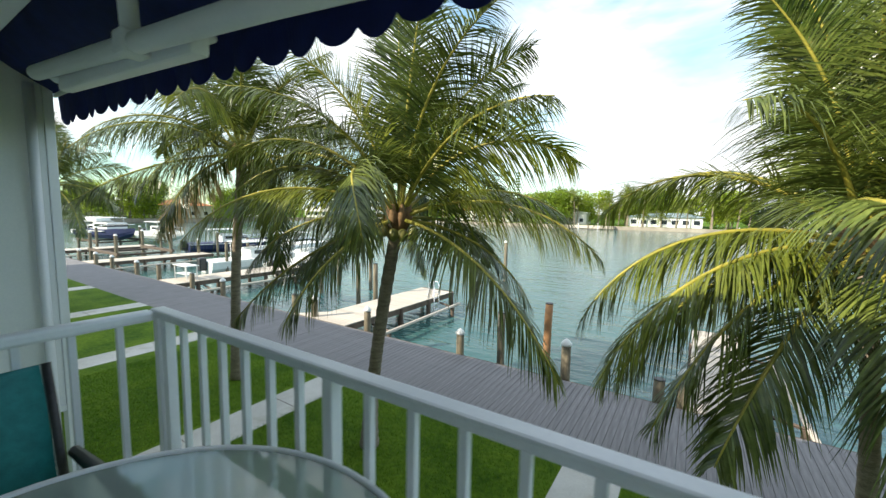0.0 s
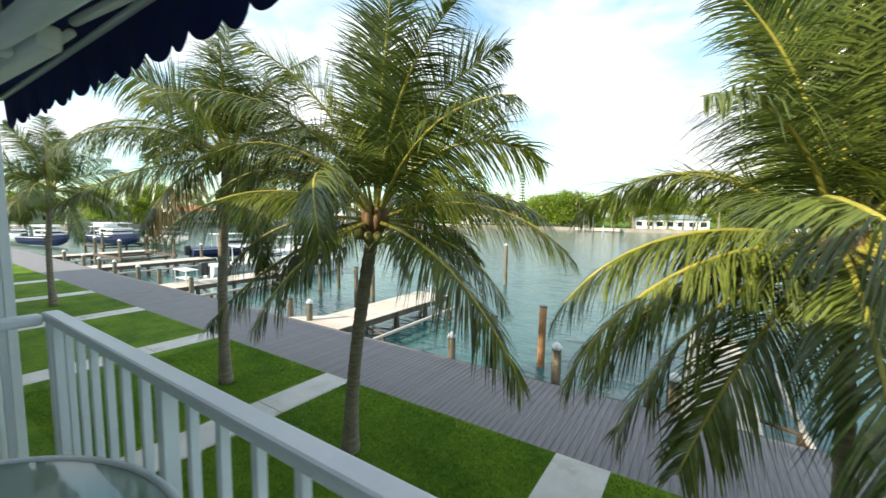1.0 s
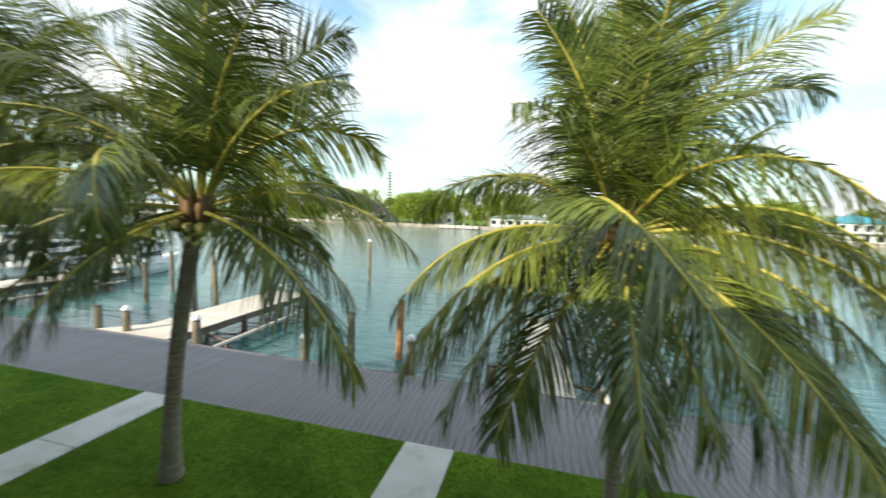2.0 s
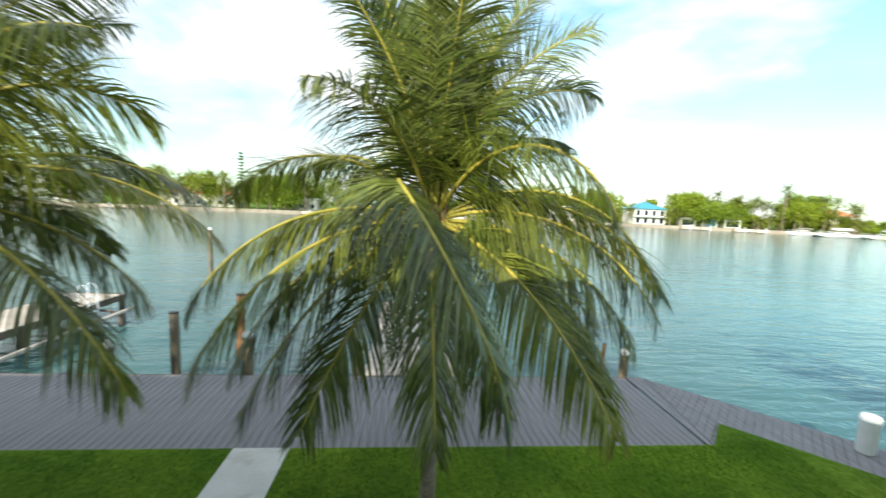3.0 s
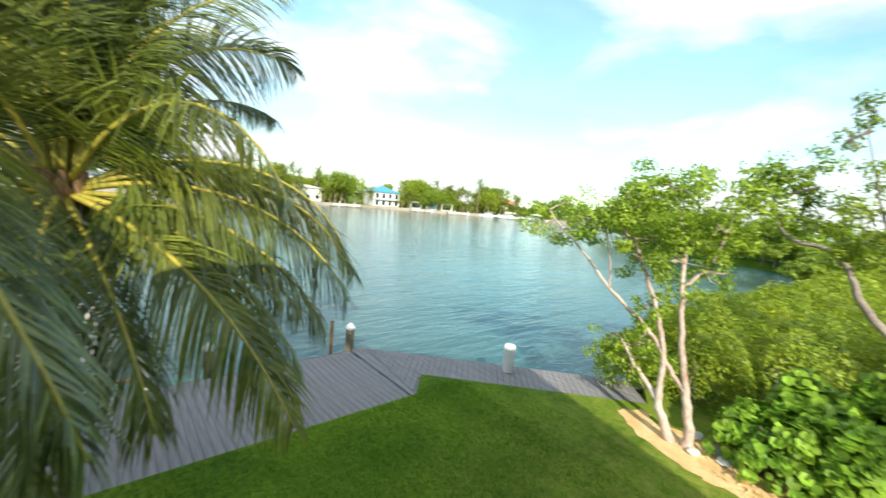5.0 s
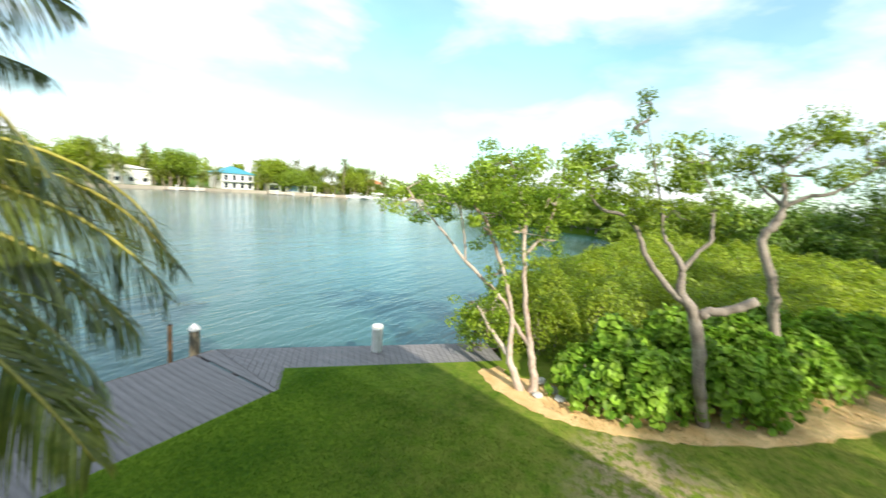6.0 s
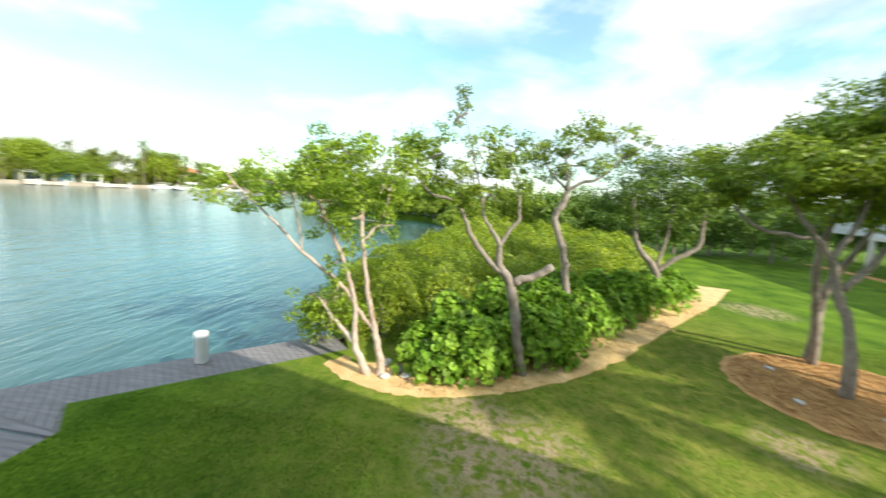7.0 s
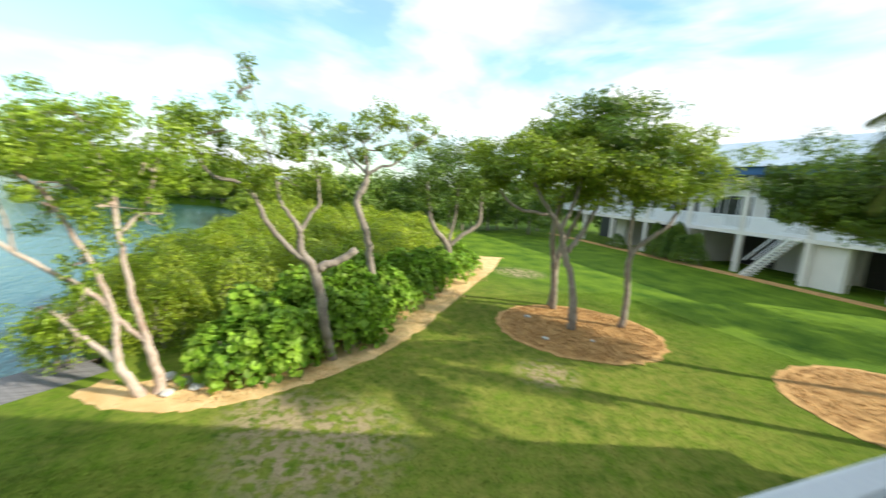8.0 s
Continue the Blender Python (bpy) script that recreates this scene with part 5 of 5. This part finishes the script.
wood("far_wood", [(68 + i * 1.2 + rw.uniform(-1, 1), 8 + i * 2.3, rw.uniform(2.6, 3.6), rw.uniform(4.5, 6.5)) for i in range(16)], 0.42, "leaf_a", "green mangrove shore across the inlet", 43, 6)
fringe = [(44, 6.2), (58, 5.4), (66, 8.2), (69, 20.2), (85, 38.2), (138, 46)]
wood("far_wood", [(ax + (bx - ax) * s + rw.uniform(-0.4, 0.4), ay + (by - ay) * s - 0.2, rw.uniform(1.3, 2.0), rw.uniform(1.9, 2.8)) for (ax, ay), (bx, by) in zip(fringe, fringe[1:]) for s in np.arange(0.0, 1.0, 0.11)],
     0.34, "leaf_b", "low mangroves fringing the water of the inlet", 51, 6)
wood("far_wood", [(88 + i * 3.4, 38 + rw.uniform(-2, 3) + i * 0.5, rw.uniform(3, 4.4), rw.uniform(4.5, 6.5)) for i in range(26)], 0.6, "leaf_b", "far tree line beyond the inlet", 44, 6)
wood("far_wood", [(x, -34 + rw.uniform(-2, 2), rw.uniform(2, 3), rw.uniform(5, 6.5)) for x in np.arange(38, 62, 2.6)], 0.34, "leaf_c", "trees beside the far end of the other house", 45, 6)


# ---- mulch beds ----
def wavy(poly, seed, amount=0.12, steps=5):
    rng = random.Random(seed)
    out = []
    n = len(poly)
    for i in range(n):
        a, b = poly[i], poly[(i + 1) % n]
        for k in range(steps):
            s = k / steps
            out.append((a[0] + (b[0] - a[0]) * s + rng.uniform(-amount, amount), a[1] + (b[1] - a[1]) * s + rng.uniform(-amount, amount)))
    return out


tagged(slab(wavy([(10.7, 3.7), (10.65, 2.9), (10.9, 1.95), (11.35, 1.0), (12.2, -0.35), (13.9, -2.0), (15.4, -3.1), (18.0, -5.2), (21.4, -8.0), (25.2, -10.6), (25.6, -9.2),
                  (23, -7.2), (19.8, -4.4), (16.4, -1.6), (13.6, 1.2), (12.4, 2.8), (11.8, 4.6), (12.2, 5.0), (11.6, 5.3), (11.0, 4.6)], 3, 0.05, 7), 0.0, 0.045, "sand_bed", M["sand"]),
       "strip of pale shell sand and wood chips along the hedge", "mulch bed", "mulch beds", "structure")
ring = lambda cx, cy, rx, ry, n=22: [(cx + rx * math.cos(2 * math.pi * k / n), cy + ry * math.sin(2 * math.pi * k / n)) for k in range(n)]
tagged(slab(wavy(ring(13.1, -6.85, 2.55, 2.6), 4, 0.07, 3), 0.0, 0.05, "mulch_island", M["mulch"]), "round island of orange-brown mulch under the trees", "mulch bed", "mulch beds", "structure")
tagged(slab(wavy(ring(7.3, -11.3, 2.3, 2.7), 6, 0.07, 3), 0.0, 0.05, "mulch_island", M["mulch"]), "second island of orange-brown mulch on the lawn", "mulch bed", "mulch beds", "structure")
tagged(slab(wavy([(12, -25.2), (40, -25.2), (40, -24.2), (27, -24.0), (12, -24.1)], 8, 0.08, 6), 0.0, 0.05, "mulch_strip", M["mulch"]), "mulch strip along the other house", "mulch bed", "mulch beds", "structure")


def chips(name, cx, cy, rx, ry, n, seed, material, label):
    """Loose wood chips lying on a bed."""
    rng = np.random.default_rng(seed)
    a, q = rng.uniform(0, 6.28, n), np.sqrt(rng.random(n))
    p = np.stack([cx + rx * q * np.cos(a), cy + ry * q * np.sin(a), np.full(n, 0.06) + rng.random(n) * 0.012], 1)
    ob = leaf_mesh(name, p, np.tile((0, 0, 1.6), (n, 1)), 0.07, material, seed=seed, slim=0.5)
    tagged(ob, label, "wood chips", kind="stuff")


chips("wood_chips", 13.1, -6.85, 2.4, 2.45, 7000, 61, M["mulch"], "loose orange wood chips on the island")
chips("wood_chips", 7.3, -11.3, 2.1, 2.5, 4000, 62, M["mulch"], "loose orange wood chips on the second island")
for k, (cx, cy, crx, cry) in enumerate(((11.2, 2.9, 0.5, 0.9), (11.7, 1.3, 0.6, 0.9), (13.2, -0.5, 0.9, 0.7), (15.0, -2.0, 1.0, 0.7), (17.3, -4.0, 1.1, 0.8), (20.0, -6.3, 1.2, 0.8))):
    chips("wood_chips", cx, cy, crx * 0.8, cry * 0.8, 130, 63 + k, M["sand"], "pale wood chips scattered along the hedge")


def stone(x, y, s, seed):
    rng = np.random.default_rng(seed)
    bm = bmesh.new()
    bmesh.ops.create_icosphere(bm, subdivisions=2, radius=s)
    for v in bm.verts:
        v.co = Vector((v.co.x * 1.3, v.co.y, v.co.z * 0.45)) * (1 + rng.normal(0, 0.09))
    ob = part("stone", bm, M["concrete"], None)
    ob.location = (x, y, 0.05 + s * 0.25)
    tagged(ob, "pale limestone lying on the mulch", "stone", "stones")


for k, (sx, sy, ss) in enumerate(((14.35, -5.8, 0.10), (12.5, -5.25, 0.09), (11.7, 3.55, 0.14), (11.45, 3.3, 0.12), (11.95, 3.9, 0.13), (11.3, 3.75, 0.11), (12.1, -6.6, 0.06))):
    stone(sx, sy, ss, 70 + k)


# ---- the other house across the lawn ----
def window_on(parent, x0, x1, z0, z1, y):
    w = part("window", boxed((x0 - 0.08, y - 0.02, z0 - 0.08), (x1 + 0.08, y + 0.05, z1 + 0.08), 0.01), M["white"], parent)
    part("pane", boxed((x0, y + 0.051, z0), (x1, y + 0.062, z1)), M["pane"], w)
    part("mullion", boxed(((x0 + x1) / 2 - 0.03, y + 0.063, z0), ((x0 + x1) / 2 + 0.03, y + 0.075, z1)), M["white"], w)


def other_house():
    h = thing("house", (0, 0, 0), "long white two-storey house with balconies and a pale blue metal roof", "house")
    F = -27.6
    part("wall", boxed((9, -37, 2.55), (37, F, 6.6)), M["stucco"], h)
    part("ground_wall", boxed((9.2, -36.8, 0), (36.8, F - 3.6, 2.549)), M["stucco"], h, "shaded ground floor wall behind open bays")
    part("balcony_slab", boxed((9, F, 2.55), (37, -26.0, 2.8), 0.01), M["stucco"], h)
    part("eave_band", boxed((8.4, F - 0.3, 6.45), (37.6, -25.7, 6.95), 0.01), M["blue_trim"], h, "blue eave band")
    bm = bmesh.new()
    v = [bm.verts.new(p) for p in ((8.0, -25.4, 6.95), (38, -25.4, 6.95), (38, -38.6, 6.95), (8.0, -38.6, 6.95), (12, -31.8, 9.5), (34, -31.8, 9.5))]
    for f in ((0, 1, 5, 4), (1, 2, 5), (2, 3, 4, 5), (3, 0, 4), (3, 2, 1, 0)):
        bm.faces.new([v[i] for i in f])
    part("roof", bm, M["roof_pale"], h, "pale blue metal roof")
    for i in range(36):
        x = 12.2 + i * 0.62
        part("roof_seam", tube(bmesh.new(), [(x, -25.42, 6.975), (x, -31.75, 9.515)], [0.02, 0.02], 4), M["roof_pale"], h)
    for i in range(8):
        x = 9.6 + i * 3.85
        part("column", boxed((x - 0.14, -26.3, 0), (x + 0.14, -26.02, 6.45), 0.01), M["stucco"], h)
        window_on(h, x + 0.5, x + 2.2, 2.95, 5.1, F)
        window_on(h, x + 2.3, x + 3.3, 3.6, 5.0, F)
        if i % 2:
            # flat dark panel on the wall, standing for the shade deep in the bay
            part("bay_shade_panel", boxed((x + 0.5, F - 3.598, 0.05), (x + 3.3, F - 3.57, 2.3)), M["dark"], h, "dark panel painted as the shade inside an open garage bay")
        else:
            window_on(h, x + 0.8, x + 2.0, 0.9, 2.2, F - 3.6)
            part("ground_pier", boxed((x - 0.2, F - 3.6, 0.0), (x + 1.1, F - 0.05, 2.548)), M["stucco"], h)
        part("top_rail", boxed((x + 0.14, -26.15, 3.72), (x + 3.71, -26.07, 3.8), 0.01), M["white"], h)
        for k in range(21):
            part("baluster", boxed((x + 0.25 + 0.165 * k, -26.13, 2.8), (x + 0.35 + 0.165 * k, -26.09, 3.72)), M["white"], h)
    # outside stair down to the lawn
    st = part("stair", boxed((19.95, -25.9, 0.0), (20.1, -25.0, 0.12)), M["stucco"], h)
    for k in range(15):
        part("step", boxed((19.75 - 0.15 * k, -25.95, 0.185 * k), (20.0 - 0.15 * k, -25.05, 0.185 * k + 0.06), 0.005), M["plastic"], st)
    for y in (-25.95, -25.07):
        part("stringer", tube(bmesh.new(), [(20.0, y, 0.1), (17.7, y, 2.75)], [0.09, 0.09], 4), M["plastic"], st)
        part("hand_rail", tube(bmesh.new(), [(20.0, y, 1.05), (17.7, y, 3.7)], [0.04, 0.04], 6), M["white"], st)
    part("stair_wall", boxed((15.6, -27.0, 0.0), (17.5, -26.4, 2.549), 0.02), M["stucco"], h)


other_house()
mound_leaves("clipped_hedge", [(23.6, -24.9, 0.9, 2.3), (24.6, -24.9, 0.9, 2.4), (25.6, -24.9, 0.9, 2.4), (26.4, -24.9, 0.8, 2.3)], 0.12, "leaf_c", "dark clipped hedge before the other house", "hedge", 39, 3200)
mound_leaves("clipped_hedge", [(22.9, -25.2, 0.6, 1.0), (30.5, -25.0, 0.7, 1.1), (32.0, -25.0, 0.6, 0.9)], 0.12, "leaf_c", "low dark hedge before the other house", "hedge", 40, 1200)


# ---- far shore ----
def far_shore():
    land = [(-420, 14), (-170, 20), (-142, 34), (-138, 70), (-150, 96), (-120, 126), (-64, 134), (-15, 135), (40, 138), (86, 139), (120, 126), (150, 112), (210, 92), (500, 80), (900, 900), (-900, 900)]
    tagged(slab(land, -3.0, 0.12, "far_land", M["lawn"]), "low green land across the bay", "land", kind="structure")
    wall = thing("seawall", (0, 0, 0), "pale concrete seawall along the far shore", "seawall", kind="structure")
    for a, b in zip(land[:13], land[1:13]):
        d = Vector((b[0] - a[0], b[1] - a[1], 0))
        m = pose(a[0], a[1], 0, 0, 0, math.degrees(math.atan2(d.y, d.x)))
        part("wall", boxed((0, -0.5, -2.0), (d.length, 0.1, 0.18), 0.02, m), M["seawall"], wall)


far_shore()


def far_house(x, y, w, d, h, turn, roof, roof_h, label, wall="stucco", storeys=1, over=0.7, door=None, bay=3.4, wide=1.5, tall=1.5):
    t = thing("house", (x, y, 0.1), label, "house", "houses across the bay", turn=turn)
    part("wall", boxed((-w / 2, -d / 2, 0), (w / 2, d / 2, h)), M[wall], t)
    bm = bmesh.new()
    a, b = w / 2 + over, d / 2 + over
    run = max(a - b, 0.3)
    v = [bm.verts.new(p) for p in ((-a, -b, h), (a, -b, h), (a, b, h), (-a, b, h), (-run, 0, h + roof_h), (run, 0, h + roof_h))]
    for f in ((0, 1, 5, 4), (1, 2, 5), (2, 3, 4, 5), (3, 0, 4), (3, 2, 1, 0)):
        bm.faces.new([v[i] for i in f])
    part("roof", bm, M[roof], t)
    n = max(1 if wide > 2 else 2, int(w / bay))
    for s in range(storeys):
        z = h / storeys * s + (0.8 if tall < 1.9 else 0.25)
        for k in range(n):
            cx = -w / 2 + (k + 0.5) * w / n
            win = part("window", boxed((cx - wide / 2, -d / 2 - 0.06, z), (cx + wide / 2, -d / 2 + 0.02, z + tall), 0.02), M["white"], t)
            part("pane", boxed((cx - wide / 2 + 0.13, -d / 2 - 0.08, z + 0.12), (cx + wide / 2 - 0.13, -d / 2 - 0.061, z + tall - 0.12)), M["pane" if door is None or k != n // 2 else door], win)
        if s:
            part("balcony", boxed((-w / 2, -d / 2 - 1.3, h / storeys * s - 0.15), (w / 2, -d / 2, h / storeys * s + 0.1), 0.02), M["stucco"], t)


far_house(90.5, 146, 11.5, 10, 5.6, -6, "roof_blue", 2.6, "white two-storey house with a blue hip roof across the bay", storeys=2, bay=2.4, wide=1.6, tall=2.1)
# first and last cabana: one wide dark pane paints the shade of an open front
far_house(103, 139.5, 5, 5, 2.9, -20, "stucco", 0.3, "small white waterside cabana with a dark pane painted as its shaded open front", bay=5.0, wide=4.2, tall=2.3)
far_house(109.5, 137, 5, 5, 2.9, -20, "stucco", 0.3, "small white waterside cabana with blue doors", door="blue_door", bay=5.0, wide=4.2, tall=2.3)
far_house(116, 134.5, 5, 5, 2.9, -20, "stucco", 0.3, "small white waterside cabana beside the palms", bay=5.0, wide=4.2, tall=2.3)
far_house(-72, 150, 24, 12, 4.4, 8, "roof_orange", 2.6, "long house with an orange tile roof across the bay")
far_house(-7, 145, 20, 9, 3.2, 0, "roof_pale", 1.3, "low white house with many windows across the bay", bay=2.6, wide=1.9, tall=1.6)
far_house(-38, 147, 14, 9, 4.0, 4, "stucco", 1.2, "white house among palms across the bay", storeys=1)
far_house(32, 150, 20, 10, 4.2, -2, "stucco", 1.0, "low white house behind trees across the bay")
far_house(57, 150, 14, 10, 4.8, -3, "stucco", 1.3, "white house beside the blue-roofed one", storeys=1)
far_house(183, 158, 12, 9, 6.2, -25, "roof_orange", 2.4, "house with an orange roof behind the yachts")
far_house(-112, 140, 18, 10, 5.5, 14, "stucco", 1.4, "white two-storey house at the far docks", storeys=2)
far_house(-140, 124, 18, 10, 5.5, 24, "roof_pale", 2.0, "white two-storey house with a pale roof at the far docks", storeys=2)
far_house(-170, 108, 18, 10, 5.5, 30, "stucco", 1.4, "white house beyond the marina", storeys=2)


far_house(-156, 44, 16, 10, 5.5, 84, "stucco", 1.4, "white two-storey house behind the marina", storeys=2)
far_house(-152, 68, 16, 10, 4.2, 86, "roof_orange", 2.0, "house with an orange roof behind the marina")
far_house(-172, 30, 18, 10, 5.5, 60, "roof_pale", 2.0, "white house with a pale roof behind the boats", storeys=2)
wood("far_wood", [(-150 - rw.uniform(0, 22), 24 + i * 4.5, rw.uniform(3, 5), rw.uniform(5, 9.5)) for i in range(20)], 0.7, "leaf_b", "green trees behind the marina", 48, 4)


def far_dock(x, y, length, turn):
    t = thing("far_dock", (x, y, 0), "pale timber dock along the far shore", "dock", "far docks", turn=turn)
    part("deck", boxed((0, -1.9, -0.75), (length, -0.52, 0.20), 0.02), M["pier_plank"], t)
    for k in range(int(length / 3) + 1):
        part("pile", tube(bmesh.new(), [(0.2 + 3 * k, -2.0, -3.1), (0.2 + 3 * k, -2.0, 0.9)], [0.16, 0.15], 7), M["plastic" if k % 2 else "pile"], t)


for fx, fy, fl, ft in ((64, 138.6, 12, 1), (97, 134.5, 9, -21), (112, 128.7, 10, -21), (131, 121, 14, -25), (-34, 134.6, 14, 0), (8, 136, 12, 3), (-92, 129.5, 12, 8)):
    far_dock(fx, fy, fl, ft)


def far_palm(x, y, h, seed):
    rng = np.random.default_rng(seed)
    t = thing("palm_tree", (x, y, 0.1), "palm tree on the far shore", "palm tree", "far palms")
    bend = rng.normal(0, 0.5)
    part("trunk", tube(bmesh.new(), [(0, 0, 0), (bend * 0.4, 0, h * 0.5), (bend, 0, h)], [0.22, 0.16, 0.13], 6), M["palm_trunk"], t)
    v, f = [], []
    for i in range(17):
        a, e = i * 2.4 + rng.uniform(-0.2, 0.2), radians(80 - 100 * i / 17)
        ln, dr = rng.uniform(3.2, 4.2), radians(60 + 30 * i / 17)
        p = np.array((bend, 0, h))
        for s in range(6):
            ee = e - dr * (s / 6) ** 1.2
            w = np.array((math.cos(a) * math.cos(ee), math.sin(a) * math.cos(ee), math.sin(ee)))
            q = p + w * ln / 6
            lat = np.cross(w, (0, 0, 1.0))
            lat /= np.linalg.norm(lat) + 1e-6
            wd = 0.95 * math.sin(math.pi * min(0.98, (s + 0.8) / 6.5))
            for sd in (-1, 1):
                for c0 in (0.0, 0.5):
                    r0, r1 = p + (q - p) * c0, p + (q - p) * (c0 + 0.36)
                    tip = (r0 + r1) / 2 + sd * lat * wd + w * 0.25 + np.array((0, 0, -0.38 * wd))
                    b = len(v)
                    v += [r0, r1, tip]
                    f.append((b, b + 1, b + 2))
            p = q
    # the sunlit leaflet copy again, painting the distant crowns paler
    mesh_object("crown", v, f, M["frond_lit"], t)


rf = random.Random(8)
shore_line = [(-142, 34), (-138, 70), (-120, 126), (-64, 134), (-15, 135), (40, 138), (86, 139), (120, 126), (150, 112)]
k = 0
for (ax, ay), (bx, by) in zip(shore_line, shore_line[1:]):
    for _ in range(16):
        s = rf.random()
        px, py = ax + (bx - ax) * s, ay + (by - ay) * s + rf.uniform(2.0, 14)
        k += 1
        if abs(px - 88) < 10 and py < 152:
            continue
        if k % 5 == 0:
            tree("far", [[(px, py, 0.3, 0.25), (px + 0.2, py, 2.0, 0.2), (px, py + 0.2, 4.0, 0.1)]],
                 [(px + rf.uniform(-2, 2), py + rf.uniform(-1.5, 1.5), 6.0 + rf.uniform(-2.8, 3.6), 3.4, 2.8, 2.0) for _ in range(4)],
                 "leaf_mangrove" if k % 2 else "leaf_b", "bark_grey", "broad green tree on the far shore", 100 + k, 0.55, 1.6, "far trees", twigs=False)
        else:
            far_palm(px, py, rf.uniform(6.5, 11.5), 200 + k)
far_palm(126.2, 124.5, 13.5, 301)
for i in range(30):
    far_palm(-78 + i * 4.6 + rf.uniform(-1.6, 1.6), 138.2 + rf.uniform(0, 3), rf.uniform(3.0, 7.5), 450 + i)
for i in range(26):
    s = i / 25
    px = 62 + 84 * s + rf.uniform(-1.2, 1.2)
    py = 139 + 1.6 + rf.uniform(0, 2.5) - max(0, px - 86) * 0.43
    if abs(px - 90) > 4 and not 99 < px < 119:
        far_palm(px, py, rf.uniform(2.6, 5.0), 400 + i)
for i in range(15):
    far_palm(104 + i * 2.9 + rf.uniform(-1, 1), 146 - i * 1.4 + rf.uniform(-2, 4), rf.uniform(5.5, 9.0), 320 + i)
wood("far_wood", [(96 + i * 2.6, 150 - i * 1.25 + rf.uniform(-2, 3), rf.uniform(2.2, 3.4), rf.uniform(3.0, 6.0)) for i in range(26)], 0.6, "leaf_mangrove", "yellow-green trees behind the cabanas across the bay", 49, 5)
wood("far_wood", [(20 + i * 2.6, 147 + rf.uniform(-2, 4), rf.uniform(2.2, 3.4), rf.uniform(3.0, 6.5)) for i in range(22)], 0.6, "leaf_b", "mixed green trees between the houses across the bay", 50, 5)
wood("far_wood", [(-118 + i * 5.2, 152 + rf.uniform(-3, 6) + (12 if abs(-118 + i * 5.2 - 85) < 12 else 0), rf.uniform(4, 6), rf.uniform(7.5, 12.5)) for i in range(46)], 0.8, "leaf_mangrove", "green trees behind the houses across the bay", 46, 4)
wood("far_wood", [(152 + i * 5, 108 + rf.uniform(-2, 4) - i * 0.8, rf.uniform(4, 5.5), rf.uniform(6, 10)) for i in range(18)], 0.75, "leaf_c", "dark mangroves closing the far shore", 47, 4)


def pine(x, y, h):
    t = thing("pine_tree", (x, y, 0.3), "tall thin pine with short tiers above the roofs", "tree")
    part("trunk", tube(bmesh.new(), [(0, 0, 0), (0, 0, h)], [0.35, 0.05], 6), M["bark_grey"], t)
    rng = np.random.default_rng(77)
    c, n = [], []
    for i in range(14):
        z = h * (0.25 + 0.74 * i / 13)
        p, d = clump(rng, (0, 0, z), (1.9 * (1 - 0.6 * i / 13), 1.9 * (1 - 0.6 * i / 13), 0.28), 130, 0.2)
        c.append(p)
        n.append(d)
    leaf_mesh("crown", np.vstack(c), np.vstack(n), 0.5, M["leaf_c"], t, seed=78, slim=0.3)


pine(-58, 147, 19)


# ---- grass ----
def grass(name, x0, x1, y0, y1, n, seed, keep, label):
    rng = np.random.default_rng(seed)
    x, y = rng.uniform(x0, x1, n), rng.uniform(y0, y1, n)
    ok = keep(x, y)
    x, y = x[ok], y[ok]
    n = len(x)
    a, h, w = rng.uniform(0, 6.28, n), rng.uniform(0.02, 0.055, n), rng.uniform(0.003, 0.006, n)
    dx, dy, lx, ly = np.cos(a), np.sin(a), rng.normal(0, 0.018, n), rng.normal(0, 0.018, n)
    z = np.full(n, 0.028)
    v = np.stack([np.stack([x - dx * w, y - dy * w, z], 1), np.stack([x + dx * w, y + dy * w, z], 1), np.stack([x + lx, y + ly, z + h], 1)], 1)
    me = bpy.data.meshes.new(name)
    me.vertices.add(3 * n)
    me.vertices.foreach_set("co", v.reshape(-1))
    me.loops.add(3 * n)
    me.loops.foreach_set("vertex_index", np.arange(3 * n, dtype=np.int32))
    me.polygons.add(n)
    me.polygons.foreach_set("loop_start", (np.arange(n) * 3).astype(np.int32))
    me.update(calc_edges=True)
    me.materials.append(M["blade"])
    tagged(new(name, me), label, "grass", kind="stuff")


def on_lawn(x, y):
    ok = (y < 8.09) | ((x > 8.3) & (x + y < 17.65) & (y < x + 0.0))
    ok &= (x < 8.2) | (x + y < 17.6)
    for q in (-0.19, -6.34, -12.5, -18.65, -24.8):
        ok &= ~((x > q - 0.02) & (x < q + 0.92))
    ok &= ((x - 13.1) / 2.5) ** 2 + ((y + 6.85) / 2.55) ** 2 > 1
    ok &= ((x - 7.3) / 2.25) ** 2 + ((y + 11.3) / 2.65) ** 2 > 1
    ok &= ~((x > 10.4) & (y > 3.2 - 0.95 * (x - 10.6)) & (x + 0.95 * y > 12.3))
    return ok


grass("grass", -11, 9.5, 3.2, 8.2, 150000, 51, on_lawn, "short mown grass blades between the foot paths")
grass("grass", 5, 17, -12, 8.8, 260000, 52, on_lawn, "short mown grass blades beside the hedge")
